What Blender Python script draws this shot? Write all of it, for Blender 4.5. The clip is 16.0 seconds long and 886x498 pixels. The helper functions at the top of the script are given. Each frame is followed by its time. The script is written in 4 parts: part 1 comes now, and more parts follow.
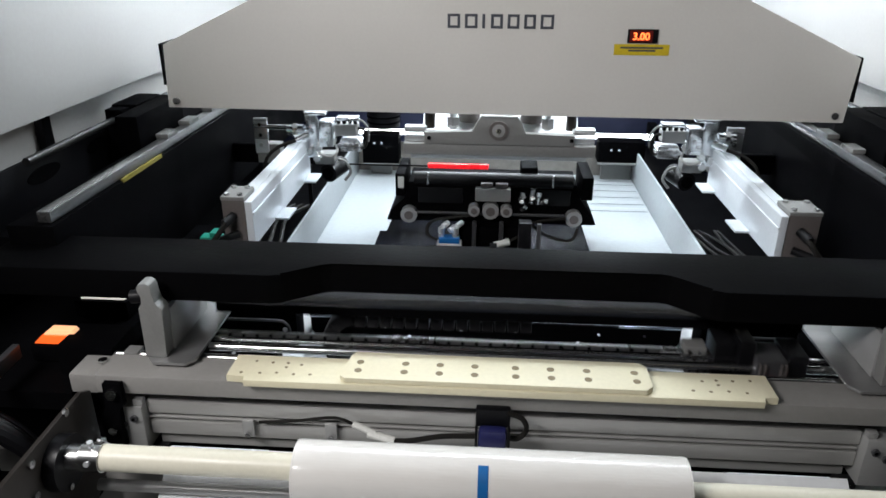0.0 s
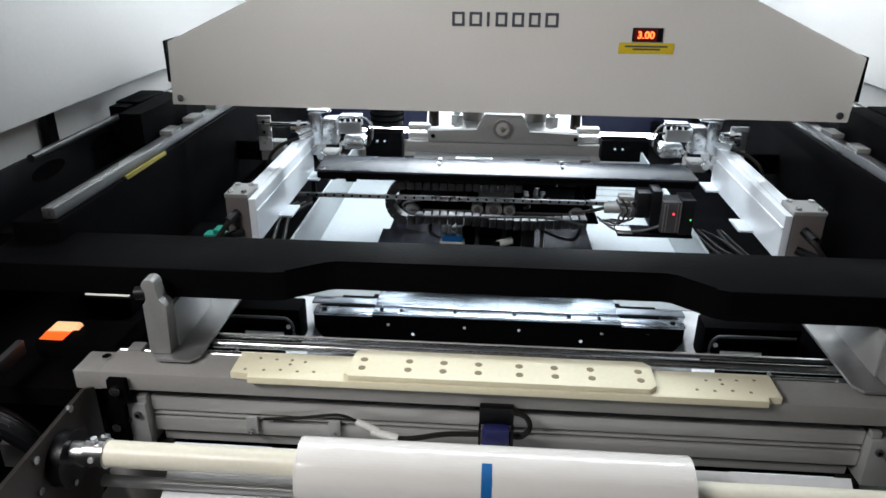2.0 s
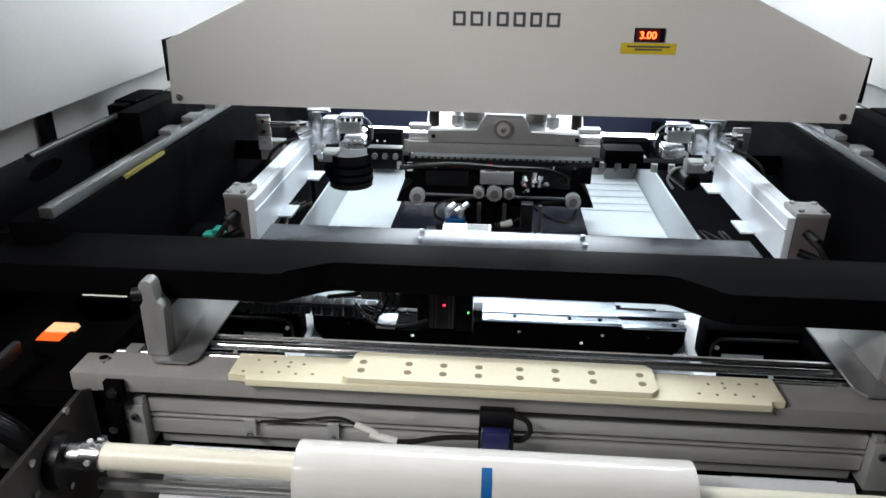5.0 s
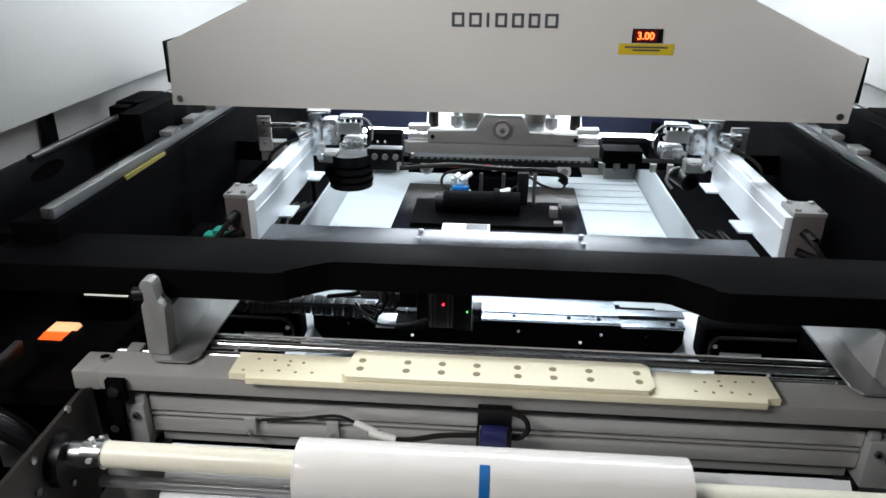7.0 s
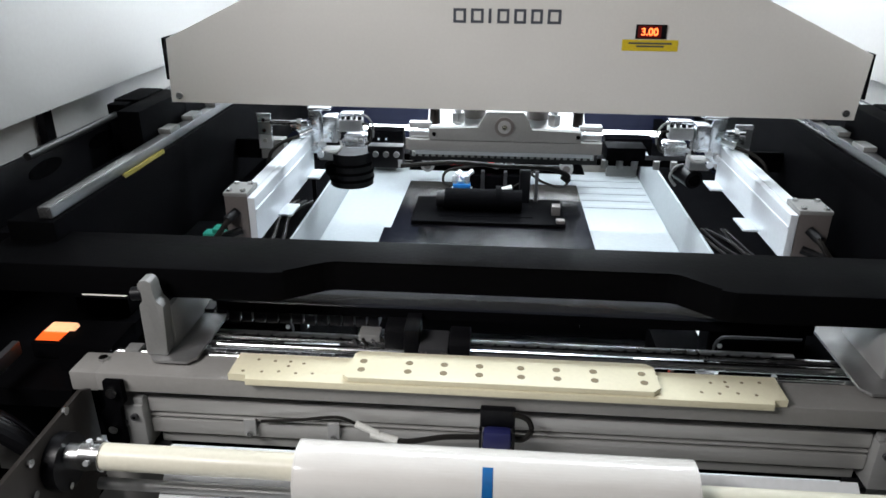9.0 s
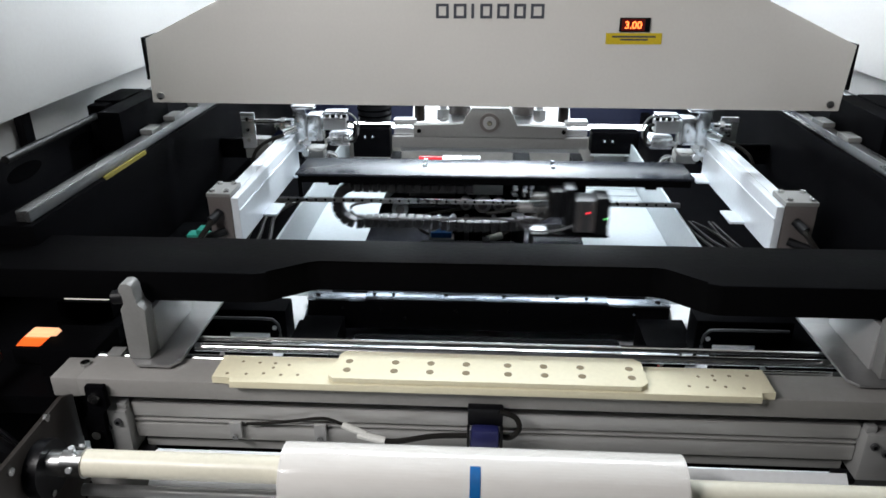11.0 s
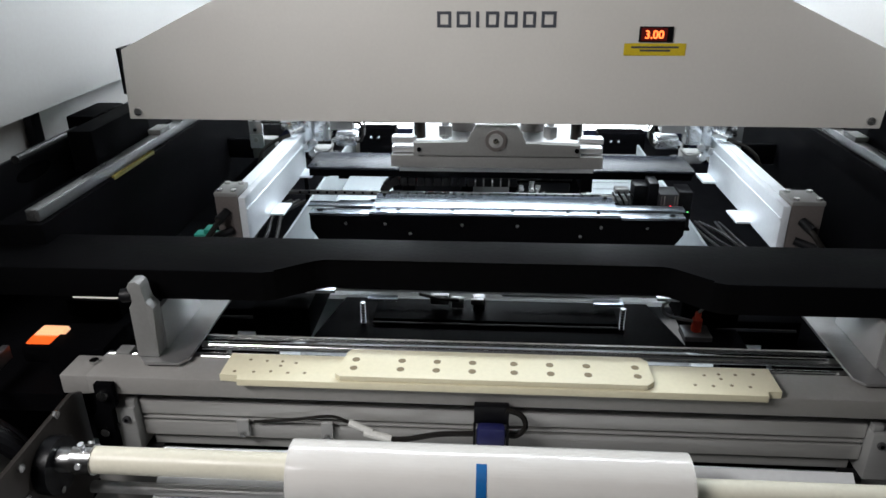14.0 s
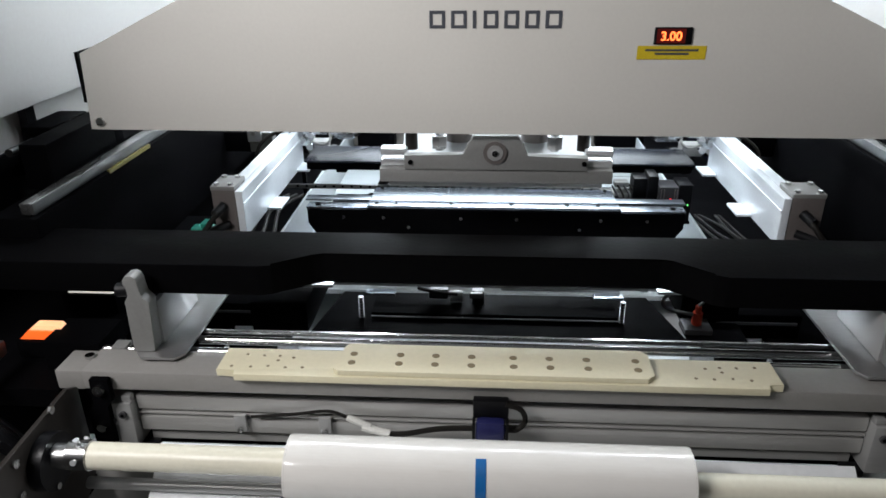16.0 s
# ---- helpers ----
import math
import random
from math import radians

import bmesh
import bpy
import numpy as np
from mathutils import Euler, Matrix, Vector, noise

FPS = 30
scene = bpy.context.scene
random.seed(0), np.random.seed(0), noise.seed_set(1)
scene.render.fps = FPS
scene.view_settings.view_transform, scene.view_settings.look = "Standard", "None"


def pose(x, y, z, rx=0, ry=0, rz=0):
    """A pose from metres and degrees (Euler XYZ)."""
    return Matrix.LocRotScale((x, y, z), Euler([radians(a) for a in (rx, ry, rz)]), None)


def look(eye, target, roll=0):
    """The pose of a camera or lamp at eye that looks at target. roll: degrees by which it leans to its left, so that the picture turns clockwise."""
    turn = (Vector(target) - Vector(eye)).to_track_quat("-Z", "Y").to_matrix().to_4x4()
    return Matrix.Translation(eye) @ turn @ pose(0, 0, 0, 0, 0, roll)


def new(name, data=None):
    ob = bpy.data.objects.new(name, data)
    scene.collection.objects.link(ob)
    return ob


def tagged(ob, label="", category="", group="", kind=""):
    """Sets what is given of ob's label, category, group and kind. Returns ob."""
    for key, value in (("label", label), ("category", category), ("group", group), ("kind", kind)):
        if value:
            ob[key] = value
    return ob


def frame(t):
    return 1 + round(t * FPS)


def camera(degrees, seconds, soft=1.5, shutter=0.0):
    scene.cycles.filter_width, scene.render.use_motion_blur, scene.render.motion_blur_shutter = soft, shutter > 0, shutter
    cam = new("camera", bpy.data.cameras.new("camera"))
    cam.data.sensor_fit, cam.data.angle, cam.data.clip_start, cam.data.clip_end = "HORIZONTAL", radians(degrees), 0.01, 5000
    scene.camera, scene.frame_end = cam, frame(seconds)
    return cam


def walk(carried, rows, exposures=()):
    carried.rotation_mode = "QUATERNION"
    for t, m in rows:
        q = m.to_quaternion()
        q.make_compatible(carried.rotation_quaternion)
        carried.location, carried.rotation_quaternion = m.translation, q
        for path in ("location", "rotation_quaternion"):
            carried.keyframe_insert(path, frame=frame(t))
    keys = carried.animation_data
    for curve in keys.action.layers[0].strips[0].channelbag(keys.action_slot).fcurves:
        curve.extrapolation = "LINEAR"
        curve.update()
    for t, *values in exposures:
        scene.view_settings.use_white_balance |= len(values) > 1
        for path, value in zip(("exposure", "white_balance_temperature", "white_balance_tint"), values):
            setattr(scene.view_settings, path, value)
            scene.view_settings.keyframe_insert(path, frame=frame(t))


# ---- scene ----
cam = camera(63.67, 16.0, soft=1.6, shutter=0.5)
walk(cam, [
    (0.0, pose(-0.0213, -0.8515, 1.4205, 66.40, -0.26, 3.83)),
    (0.5, pose(-0.0204, -0.8522, 1.4222, 66.42, -0.32, 3.85)),
    (1.0, pose(-0.0212, -0.8502, 1.4209, 66.40, -0.40, 3.81)),
    (1.5, pose(-0.0226, -0.8501, 1.4200, 66.41, -0.44, 3.96)),
    (2.0, pose(-0.0244, -0.8520, 1.4200, 66.27, -0.43, 4.06)),
    (2.5, pose(-0.0268, -0.8487, 1.4194, 66.28, -0.59, 4.05)),
    (3.0, pose(-0.0270, -0.8448, 1.4187, 66.22, -0.64, 4.17)),
    (3.5, pose(-0.0271, -0.8421, 1.4173, 65.96, -0.67, 4.08)),
    (4.0, pose(-0.0269, -0.8422, 1.4184, 66.18, -0.68, 4.04)),
    (6.5, pose(-0.0218, -0.8484, 1.4197, 66.25, -0.43, 4.26)),
    (7.0, pose(-0.0209, -0.8506, 1.4201, 66.31, -0.46, 4.19)),
    (7.5, pose(-0.0222, -0.8514, 1.4202, 66.44, -0.45, 4.23)),
    (8.0, pose(-0.0209, -0.8495, 1.4198, 66.40, -0.39, 4.06)),
    (8.5, pose(-0.0211, -0.8445, 1.4197, 66.26, -0.31, 4.07)),
    (9.0, pose(-0.0231, -0.8384, 1.4174, 66.08, -0.38, 4.24)),
    (11.5, pose(-0.0143, -0.8303, 1.4151, 65.83, 0.28, 3.09)),
    (12.0, pose(-0.0158, -0.8328, 1.4156, 65.99, 0.31, 3.41)),
    (12.5, pose(-0.0146, -0.8352, 1.4159, 66.16, 0.43, 3.59)),
    (13.0, pose(-0.0147, -0.8355, 1.4152, 66.07, 0.42, 3.58)),
    (13.5, pose(-0.0145, -0.8357, 1.4161, 65.89, 0.40, 3.42)),
    (14.0, pose(-0.0158, -0.8347, 1.4141, 65.91, 0.37, 3.64)),
    (14.5, pose(-0.0149, -0.8320, 1.4126, 65.69, 0.33, 3.77)),
    (15.0, pose(-0.0143, -0.8302, 1.4113, 65.61, 0.41, 3.64)),
    (15.5, pose(-0.0161, -0.8300, 1.4105, 65.60, 0.31, 3.64)),
    (16.0, pose(-0.0161, -0.8277, 1.4084, 65.51, 0.45, 3.49)),
], exposures=[(0.0, -0.03), (4.0, 0.0), (9.0, 0.08), (11.5, 0.03), (12.5, -0.12), (14.0, -0.12), (16.0, -0.06)])

# ---- light ----
world = bpy.data.worlds.new("room_air")
world.use_nodes = True
world.node_tree.nodes["Background"].inputs[0].default_value = (0.8, 0.88, 1.0, 1)
world.node_tree.nodes["Background"].inputs[1].default_value = 0.005
scene.world = world


def area_lamp(name, eye, target, sx, sy, watts, colour):
    data = bpy.data.lights.new(name, "AREA")
    data.shape, data.size, data.size_y, data.energy, data.color = "RECTANGLE", sx, sy, watts, colour
    ob = new(name, data)
    ob.matrix_world = look(eye, target)
    return ob


area_lamp("hood_lamp", (0.0, 0.56, 1.80), (0.0, 0.66, 0.7), 1.05, 0.10, 17, (0.86, 0.94, 1.0))
area_lamp("rear_hood_lamp", (0.0, 1.18, 1.62), (0.0, 0.60, 0.80), 0.95, 0.10, 14, (0.86, 0.94, 1.0))
area_lamp("rear_lamp", (0.0, 1.32, 1.30), (0.0, 1.62, 1.42), 0.55, 0.08, 33, (0.86, 0.94, 1.0))
area_lamp("room_lamp", (-1.0, -0.92, 2.0), (-0.3, 0.0, 1.05), 0.8, 0.14, 26.5, (1.0, 0.98, 0.98))

# ---- materials ----
MATS = {}


def mat(name, colour, rough=0.5, metal=0.0, scale=40.0, vary=0.12, bump=0.05, stretch=(1, 1, 1), emit=0.0, fine=6.0, spec=0.5):
    """A painted, metal or plastic surface with wear at two scales."""
    if name in MATS:
        return MATS[name]
    m = bpy.data.materials.new(name)
    m.use_nodes = True
    nt = m.node_tree
    b = nt.nodes["Principled BSDF"]
    tc = nt.nodes.new("ShaderNodeTexCoord")
    mp = nt.nodes.new("ShaderNodeMapping")
    mp.inputs["Scale"].default_value = stretch
    nt.links.new(tc.outputs["Object"], mp.inputs["Vector"])
    n1 = nt.nodes.new("ShaderNodeTexNoise")
    n1.inputs["Scale"].default_value, n1.inputs["Detail"].default_value = scale / fine, 4
    n2 = nt.nodes.new("ShaderNodeTexNoise")
    n2.inputs["Scale"].default_value, n2.inputs["Detail"].default_value = scale * fine, 3
    for n in (n1, n2):
        nt.links.new(mp.outputs[0], n.inputs["Vector"])
    mixn = nt.nodes.new("ShaderNodeMath")
    mixn.operation = "ADD"
    nt.links.new(n1.outputs[0], mixn.inputs[0])
    nt.links.new(n2.outputs[0], mixn.inputs[1])
    cr = nt.nodes.new("ShaderNodeMapRange")
    cr.inputs[1].default_value, cr.inputs[2].default_value = 0.6, 1.4
    cr.inputs[3].default_value, cr.inputs[4].default_value = 1 - vary, 1 + vary
    nt.links.new(mixn.outputs[0], cr.inputs[0])
    mul = nt.nodes.new("ShaderNodeVectorMath")
    mul.operation = "SCALE"
    mul.inputs[0].default_value = colour
    nt.links.new(cr.outputs[0], mul.inputs["Scale"])
    nt.links.new(mul.outputs[0], b.inputs["Base Color"])
    rr = nt.nodes.new("ShaderNodeMapRange")
    rr.inputs[1].default_value, rr.inputs[2].default_value = 0.35, 0.65
    rr.inputs[3].default_value, rr.inputs[4].default_value = max(rough - 0.08, 0.02), min(rough + 0.1, 1)
    nt.links.new(n1.outputs[0], rr.inputs[0])
    nt.links.new(rr.outputs[0], b.inputs["Roughness"])
    b.inputs["Metallic"].default_value = metal
    b.inputs["Specular IOR Level"].default_value = spec
    if bump:
        bp = nt.nodes.new("ShaderNodeBump")
        bp.inputs["Strength"].default_value, bp.inputs["Distance"].default_value = bump, 0.002
        nt.links.new(n2.outputs[0], bp.inputs["Height"])
        nt.links.new(bp.outputs[0], b.inputs["Normal"])
    if emit:
        b.inputs["Emission Color"].default_value = (*colour, 1)
        b.inputs["Emission Strength"].default_value = emit
    MATS[name] = m
    return m


BEIGE = mat("beige_enamel", (0.66, 0.64, 0.60), 0.45, scale=30, vary=0.03, bump=0.08)
HOOD = mat("hood_paint", (0.32, 0.312, 0.298), 0.5, scale=20, vary=0.04)
WHITE = mat("white_paint", (0.78, 0.80, 0.82), 0.45, scale=20, vary=0.06)
TRAYW = mat("tray_paint", (0.33, 0.36, 0.375), 0.42, scale=14, vary=0.07)
BLACK = mat("black_anodised", (0.0022, 0.0022, 0.0026), 0.5, spec=0.008, scale=30, vary=0.25, bump=0.1)
SATIN = mat("satin_black_paint", (0.0022, 0.0022, 0.0025), 0.42, spec=0.012, scale=24, vary=0.2, bump=0.12)
RUBBER = mat("black_plastic", (0.004, 0.004, 0.005), 0.42, spec=0.2, scale=50, vary=0.3)
ALU = mat("anodised_aluminium", (0.36, 0.36, 0.355), 0.42, 0.45, scale=40, vary=0.08, stretch=(0.15, 4, 4))
FLANGE = mat("brushed_flange", (0.40, 0.40, 0.40), 0.36, 0.85, scale=40, vary=0.1, stretch=(0.3, 3, 3))
SILL = mat("sill_paint", (0.225, 0.218, 0.208), 0.5, scale=25, vary=0.06, bump=0.1)
STEEL = mat("polished_steel", (0.62, 0.62, 0.62), 0.22, 1.0, scale=40, vary=0.1, stretch=(0.2, 3, 3))
BRIGHT = mat("milled_aluminium", (0.86, 0.88, 0.90), 0.26, 0.72, scale=30, vary=0.1, stretch=(0.2, 3, 3))
RAIL = mat("rail_aluminium", (0.70, 0.74, 0.78), 0.42, 0.35, scale=26, vary=0.06)
CREAM = mat("cream_plastic", (0.66, 0.61, 0.44), 0.45, scale=30, vary=0.05)
TUBE = mat("ivory_tube", (0.66, 0.63, 0.52), 0.4, scale=30, vary=0.06)
PAPER = mat("wrapped_paper", (0.69, 0.67, 0.64), 0.16, scale=7, vary=0.03, bump=0.5, stretch=(0.5, 1, 1))
DECKPLATE = mat("ground_steel_plate", (0.50, 0.56, 0.63), 0.28, 0.95, scale=30, vary=0.08, bump=0.02, stretch=(0.2, 3, 3))
# Bare steel with the dark reflections of its surroundings put into the colour.
SHADESTEEL = mat("reflection_darkened_steel", (0.30, 0.33, 0.37), 0.28, 0.95, scale=30, vary=0.1, bump=0.02, stretch=(0.2, 3, 3))
NICKEL = mat("nickel_plating", (0.86, 0.89, 0.92), 0.2, 0.85, scale=40, vary=0.08)
BLUE = mat("blue_tape", (0.006, 0.11, 0.33), 0.4, scale=40)
NAVY = mat("dark_blue_plastic", (0.013, 0.015, 0.075), 0.35, scale=40)
YELLOW = mat("yellow_label", (0.62, 0.46, 0.02), 0.5, scale=40)
DARKHOLE = mat("hole_brown", (0.19, 0.15, 0.085), 0.7, scale=60)
INK = mat("dark_grey_ink", (0.06, 0.065, 0.08), 0.5, scale=60)
BROWN = mat("plate_steel", (0.020, 0.016, 0.0135), 0.45, 0.25, scale=20, vary=0.15)
GREEN = mat("green_connector", (0.01, 0.22, 0.16), 0.4, scale=50)
CABLE = mat("cable_sheath", (0.009, 0.008, 0.007), 0.45, spec=0.15, scale=60)
CLEAR = mat("white_connector", (0.60, 0.60, 0.57), 0.35, scale=60)
GREY = mat("grey_casting", (0.20, 0.20, 0.195), 0.5, 0.2, scale=40, vary=0.08)
CHAIN = mat("cable_chain_plastic", (0.007, 0.007, 0.008), 0.42, spec=0.35, scale=50)
ORANGE = mat("orange_lens", (1.0, 0.13, 0.02), 0.3, scale=30, vary=0.05, emit=0.85)
REDLED = mat("red_led", (1.0, 0.03, 0.05), 0.3, emit=4.0, vary=0.02)
REDGLOW = mat("red_lamp", (0.9, 0.012, 0.02), 0.3, emit=0.6, vary=0.05)
DIGIT = mat("led_digit", (1.0, 0.17, 0.04), 0.3, emit=3.2, vary=0.02)
DISPLAY = mat("display_window", (0.12, 0.012, 0.01), 0.2, vary=0.05)
GLOW = mat("lamp_tube_glow", (0.9, 0.96, 1.0), 0.3, emit=8.0, vary=0.01)
NIGHT = mat("dark_blue_paint", (0.008, 0.010, 0.024), 0.5, spec=0.15, scale=10, vary=0.2)

GPLATE = mat("glossy_black_plate", (0.016, 0.018, 0.024), 0.26, spec=0.28, scale=4, vary=0.08, bump=0.0)
GLOSSBLK = mat("glossy_black_mat", (0.004, 0.004, 0.005), 0.14, scale=20, vary=0.2, bump=0.12)
# Yellow tape darkened in its colour for the shadow it lies in.
STRIPE = mat("shaded_yellow_tape", (0.17, 0.14, 0.015), 0.5, scale=40, vary=0.15)
BOXG = mat("sand_cast_box", (0.13, 0.115, 0.11), 0.45, 0.25, scale=60, vary=0.12, bump=0.2)
GUIDE = mat("guide_steel", (0.27, 0.27, 0.27), 0.3, 0.9, scale=30, vary=0.15, stretch=(3, 0.2, 3))
PROF = mat("extruded_aluminium", (0.46, 0.455, 0.44), 0.36, 0.5, scale=40, vary=0.08, stretch=(0.15, 4, 4))
SMOKE = mat("dark_grey_housing", (0.045, 0.045, 0.048), 0.4, 0.2, scale=40, vary=0.1)
ROOM = mat("dim_wall_paint", (0.16, 0.16, 0.17), 0.7, scale=5, vary=0.05)
SHAFT = mat("dark_steel_shaft", (0.02, 0.02, 0.02), 0.35, 0.3, scale=30)

# ---- mesh tools ----
BASE = {}


def box(bm, x0, x1, y0, y1, z0, z1, bev=0.0):
    vs = [bm.verts.new((x, y, z)) for x in (x0, x1) for y in (y0, y1) for z in (z0, z1)]
    fs = []
    for q in ((0, 1, 3, 2), (4, 6, 7, 5), (0, 4, 5, 1), (2, 3, 7, 6), (0, 2, 6, 4), (1, 5, 7, 3)):
        fs.append(bm.faces.new([vs[i] for i in q]))
    if bev:
        es = list({e for f in fs for e in f.edges})
        bmesh.ops.bevel(bm, geom=es, offset=bev, segments=2, affect="EDGES", profile=0.6)
    return bm


def cyl(bm, a, b, r, seg=20, r2=None):
    a, b = Vector(a), Vector(b)
    m = Matrix.Translation((a + b) / 2) @ (b - a).to_track_quat("Z", "Y").to_matrix().to_4x4()
    bmesh.ops.create_cone(bm, cap_ends=True, segments=seg, radius1=r, radius2=r if r2 is None else r2, depth=(b - a).length, matrix=m)
    return bm


def prism(bm, pts, axis, lo, hi, bev=0.0):
    """Extrude a flat outline along an axis (0, 1 or 2) from lo to hi."""
    def at(p, v):
        q = list(p)
        q.insert(axis, v)
        return bm.verts.new(q)
    a, b = [at(p, lo) for p in pts], [at(p, hi) for p in pts]
    fs = [bm.faces.new(a), bm.faces.new(list(reversed(b)))]
    n = len(pts)
    for i in range(n):
        fs.append(bm.faces.new((a[i], b[i], b[(i + 1) % n], a[(i + 1) % n])))
    if bev:
        es = list({e for f in fs for e in f.edges})
        bmesh.ops.bevel(bm, geom=es, offset=bev, segments=2, affect="EDGES", profile=0.6)
    return bm


def tube(bm, pts, r, seg=8):
    """A round cable through the points, smoothed."""
    ps = [Vector(p) for p in pts]
    fine = []
    for i in range(len(ps) - 1):
        p0, p1, p2, p3 = ps[max(i - 1, 0)], ps[i], ps[i + 1], ps[min(i + 2, len(ps) - 1)]
        for k in range(5):
            u = k / 5
            fine.append(0.5 * (2 * p1 + (p2 - p0) * u + (2 * p0 - 5 * p1 + 4 * p2 - p3) * u * u + (3 * p1 - p0 - 3 * p2 + p3) * u ** 3))
    fine.append(ps[-1])
    rings = []
    for i, p in enumerate(fine):
        d = (fine[min(i + 1, len(fine) - 1)] - fine[max(i - 1, 0)]).normalized()
        q = d.to_track_quat("Z", "Y")
        rings.append([bm.verts.new(p + q @ Vector((r * math.cos(2 * math.pi * k / seg), r * math.sin(2 * math.pi * k / seg), 0))) for k in range(seg)])
    for a, b in zip(rings, rings[1:]):
        for k in range(seg):
            bm.faces.new((a[k], a[(k + 1) % seg], b[(k + 1) % seg], b[k]))
    bm.faces.new(rings[0])
    bm.faces.new(list(reversed(rings[-1])))
    return bm


def B():
    return bmesh.new()


def link(name, bm, material, base, smooth):
    bmesh.ops.recalc_face_normals(bm, faces=bm.faces)
    bmesh.ops.translate(bm, vec=-Vector(base), verts=bm.verts)
    me = bpy.data.meshes.new(name)
    bm.to_mesh(me)
    bm.free()
    me.materials.append(material)
    if smooth:
        for p in me.polygons:
            p.use_smooth = True
        me.set_sharp_from_angle(angle=radians(35))
    return new(name, me)


def thing(name, base, label, category, group="", kind=""):
    ob = new(name)
    ob.empty_display_size = 0.05
    ob.location = base
    BASE[ob.name] = Vector(base)
    return tagged(ob, label, category, group, kind)


def solid(name, bm, material, base, label, category, group="", kind="", smooth=True):
    """A thing that is one mesh."""
    ob = link(name, bm, material, base, smooth)
    ob.location = base
    BASE[ob.name] = Vector(base)
    return tagged(ob, label, category, group, kind)


def part(name, bm, material, parent, label="", smooth=True):
    """One mesh of a thing or of a part, built in world coordinates at the thing's first place."""
    base = BASE[parent.name]
    ob = link(name, bm, material, base, smooth)
    ob.parent = parent
    BASE[ob.name] = base
    return tagged(ob, label)


def alike(name, ob, parent, shift):
    """Another piece on the same mesh, shifted."""
    o = new(name, ob.data)
    o.parent = parent
    o.location = Vector(ob.location) + Vector(shift)
    return o


# ---- the room and the machine's shell ----
solid("floor", box(B(), -2, 2, -2.4, 2.2, -0.05, 0), mat("floor_vinyl", (0.30, 0.31, 0.30), 0.4, scale=6), (0, 0, 0), "grey vinyl factory floor", "floor", kind="structure")
solid("ceiling", box(B(), -2, 2, -2.4, 2.2, 2.7, 2.75), ROOM, (0, 0, 2.7), "plain grey room ceiling", "ceiling", kind="structure")
for nm, d in (("wall_north", (-2, 2, 2.2, 2.3)), ("wall_south", (-2, 2, -2.5, -2.4)), ("wall_west", (-2.1, -2, -2.4, 2.2)), ("wall_east", (2, 2.1, -2.4, 2.2))):
    solid(nm, box(B(), *d, 0, 2.7), ROOM, (d[0], d[2], 0), "plain dim grey factory wall", "wall", kind="structure")

shell = thing("machine_cabinet", (0, 0.7, 0), "large beige printing machine cabinet with black interior", "machine", kind="structure")
part("back_panel", box(B(), -0.98, 0.98, 1.62, 1.65, 0.1, 1.14), NIGHT, shell, "dark blue-black inner back panel")
part("upper_back_panel", box(B(), -0.98, 0.98, 1.60, 1.64, 1.144, 2.05), WHITE, shell, "brightly lit white upper back panel")
part("hood_roof", box(B(), -0.98, 0.98, 0.1, 1.65, 2.054, 2.07), WHITE, shell, "white underside of the raised hood")
for s in (-1, 1):
    part("hood_side_panel", box(B(), *sorted((s * 0.75, s * 0.765)), -0.25, 1.55, 1.146, 2.05, 0.003), HOOD, shell, "grey-beige hood side panel")
    part("outer_side_panel", box(B(), *sorted((s * 0.80, s * 0.815)), -0.1, 1.6, 0.1, 1.14), HOOD, shell)
    part("inner_side_wall", box(B(), *sorted((s * 0.78, s * 0.797)), -0.1, 1.6, 0.1, 1.03), BLACK, shell, "black inner side wall")
    part("side_deck", box(B(), *sorted((s * 0.692, s * 0.779)), 0.08, 1.6, 0.99, 1.01), BLACK, shell, "black side deck")
    part("side_fairing", box(B(), *sorted((s * 0.750, s * 0.757)), 0.085, 1.55, 1.0105, 1.094, 0.002), RUBBER, shell, "black fairing with oval cut-outs")
    for y in (0.228, 0.408, 0.60):
        part("cut_out", prism(B(), [(y + 0.046 * math.cos(a * math.pi / 10), 1.062 + 0.013 * math.sin(a * math.pi / 10)) for a in range(20)], 0, *sorted((s * 0.7485, s * 0.7497))), BLACK, shell, "black oval cut-out")
    part("panel_post", box(B(), *sorted((s * 0.782, s * 0.796)), 0.30, 0.325, 1.031, 1.14), BLACK, shell)
part("base_plate", box(B(), -0.78, 0.78, 0.02, 1.6, 0.58, 0.60), WHITE, shell, "white painted base plate")
for s in (-1, 1):
    part("base_strip", prism(B(), [(0.16, 0.6005), (0.16, 0.610), (0.50, 0.702), (0.50, 0.692)], 0, *sorted((s * 0.376, s * 0.455)), 0.001), WHITE, shell, "white sloped strip of the machine's base")
part("front_apron", box(B(), -0.7, 0.7, -0.09, -0.07, 0.1, 0.76), SILL, shell)
part("paper_tray", prism(B(), [(-0.42, 0.705), (-0.24, 0.715), (-0.165, 0.762), (-0.115, 0.801), (-0.115, 0.795), (-0.165, 0.756), (-0.24, 0.709), (-0.42, 0.699)], 0, -0.43, 0.44), WHITE, shell, "pale sheet-metal guide under the paper roll")

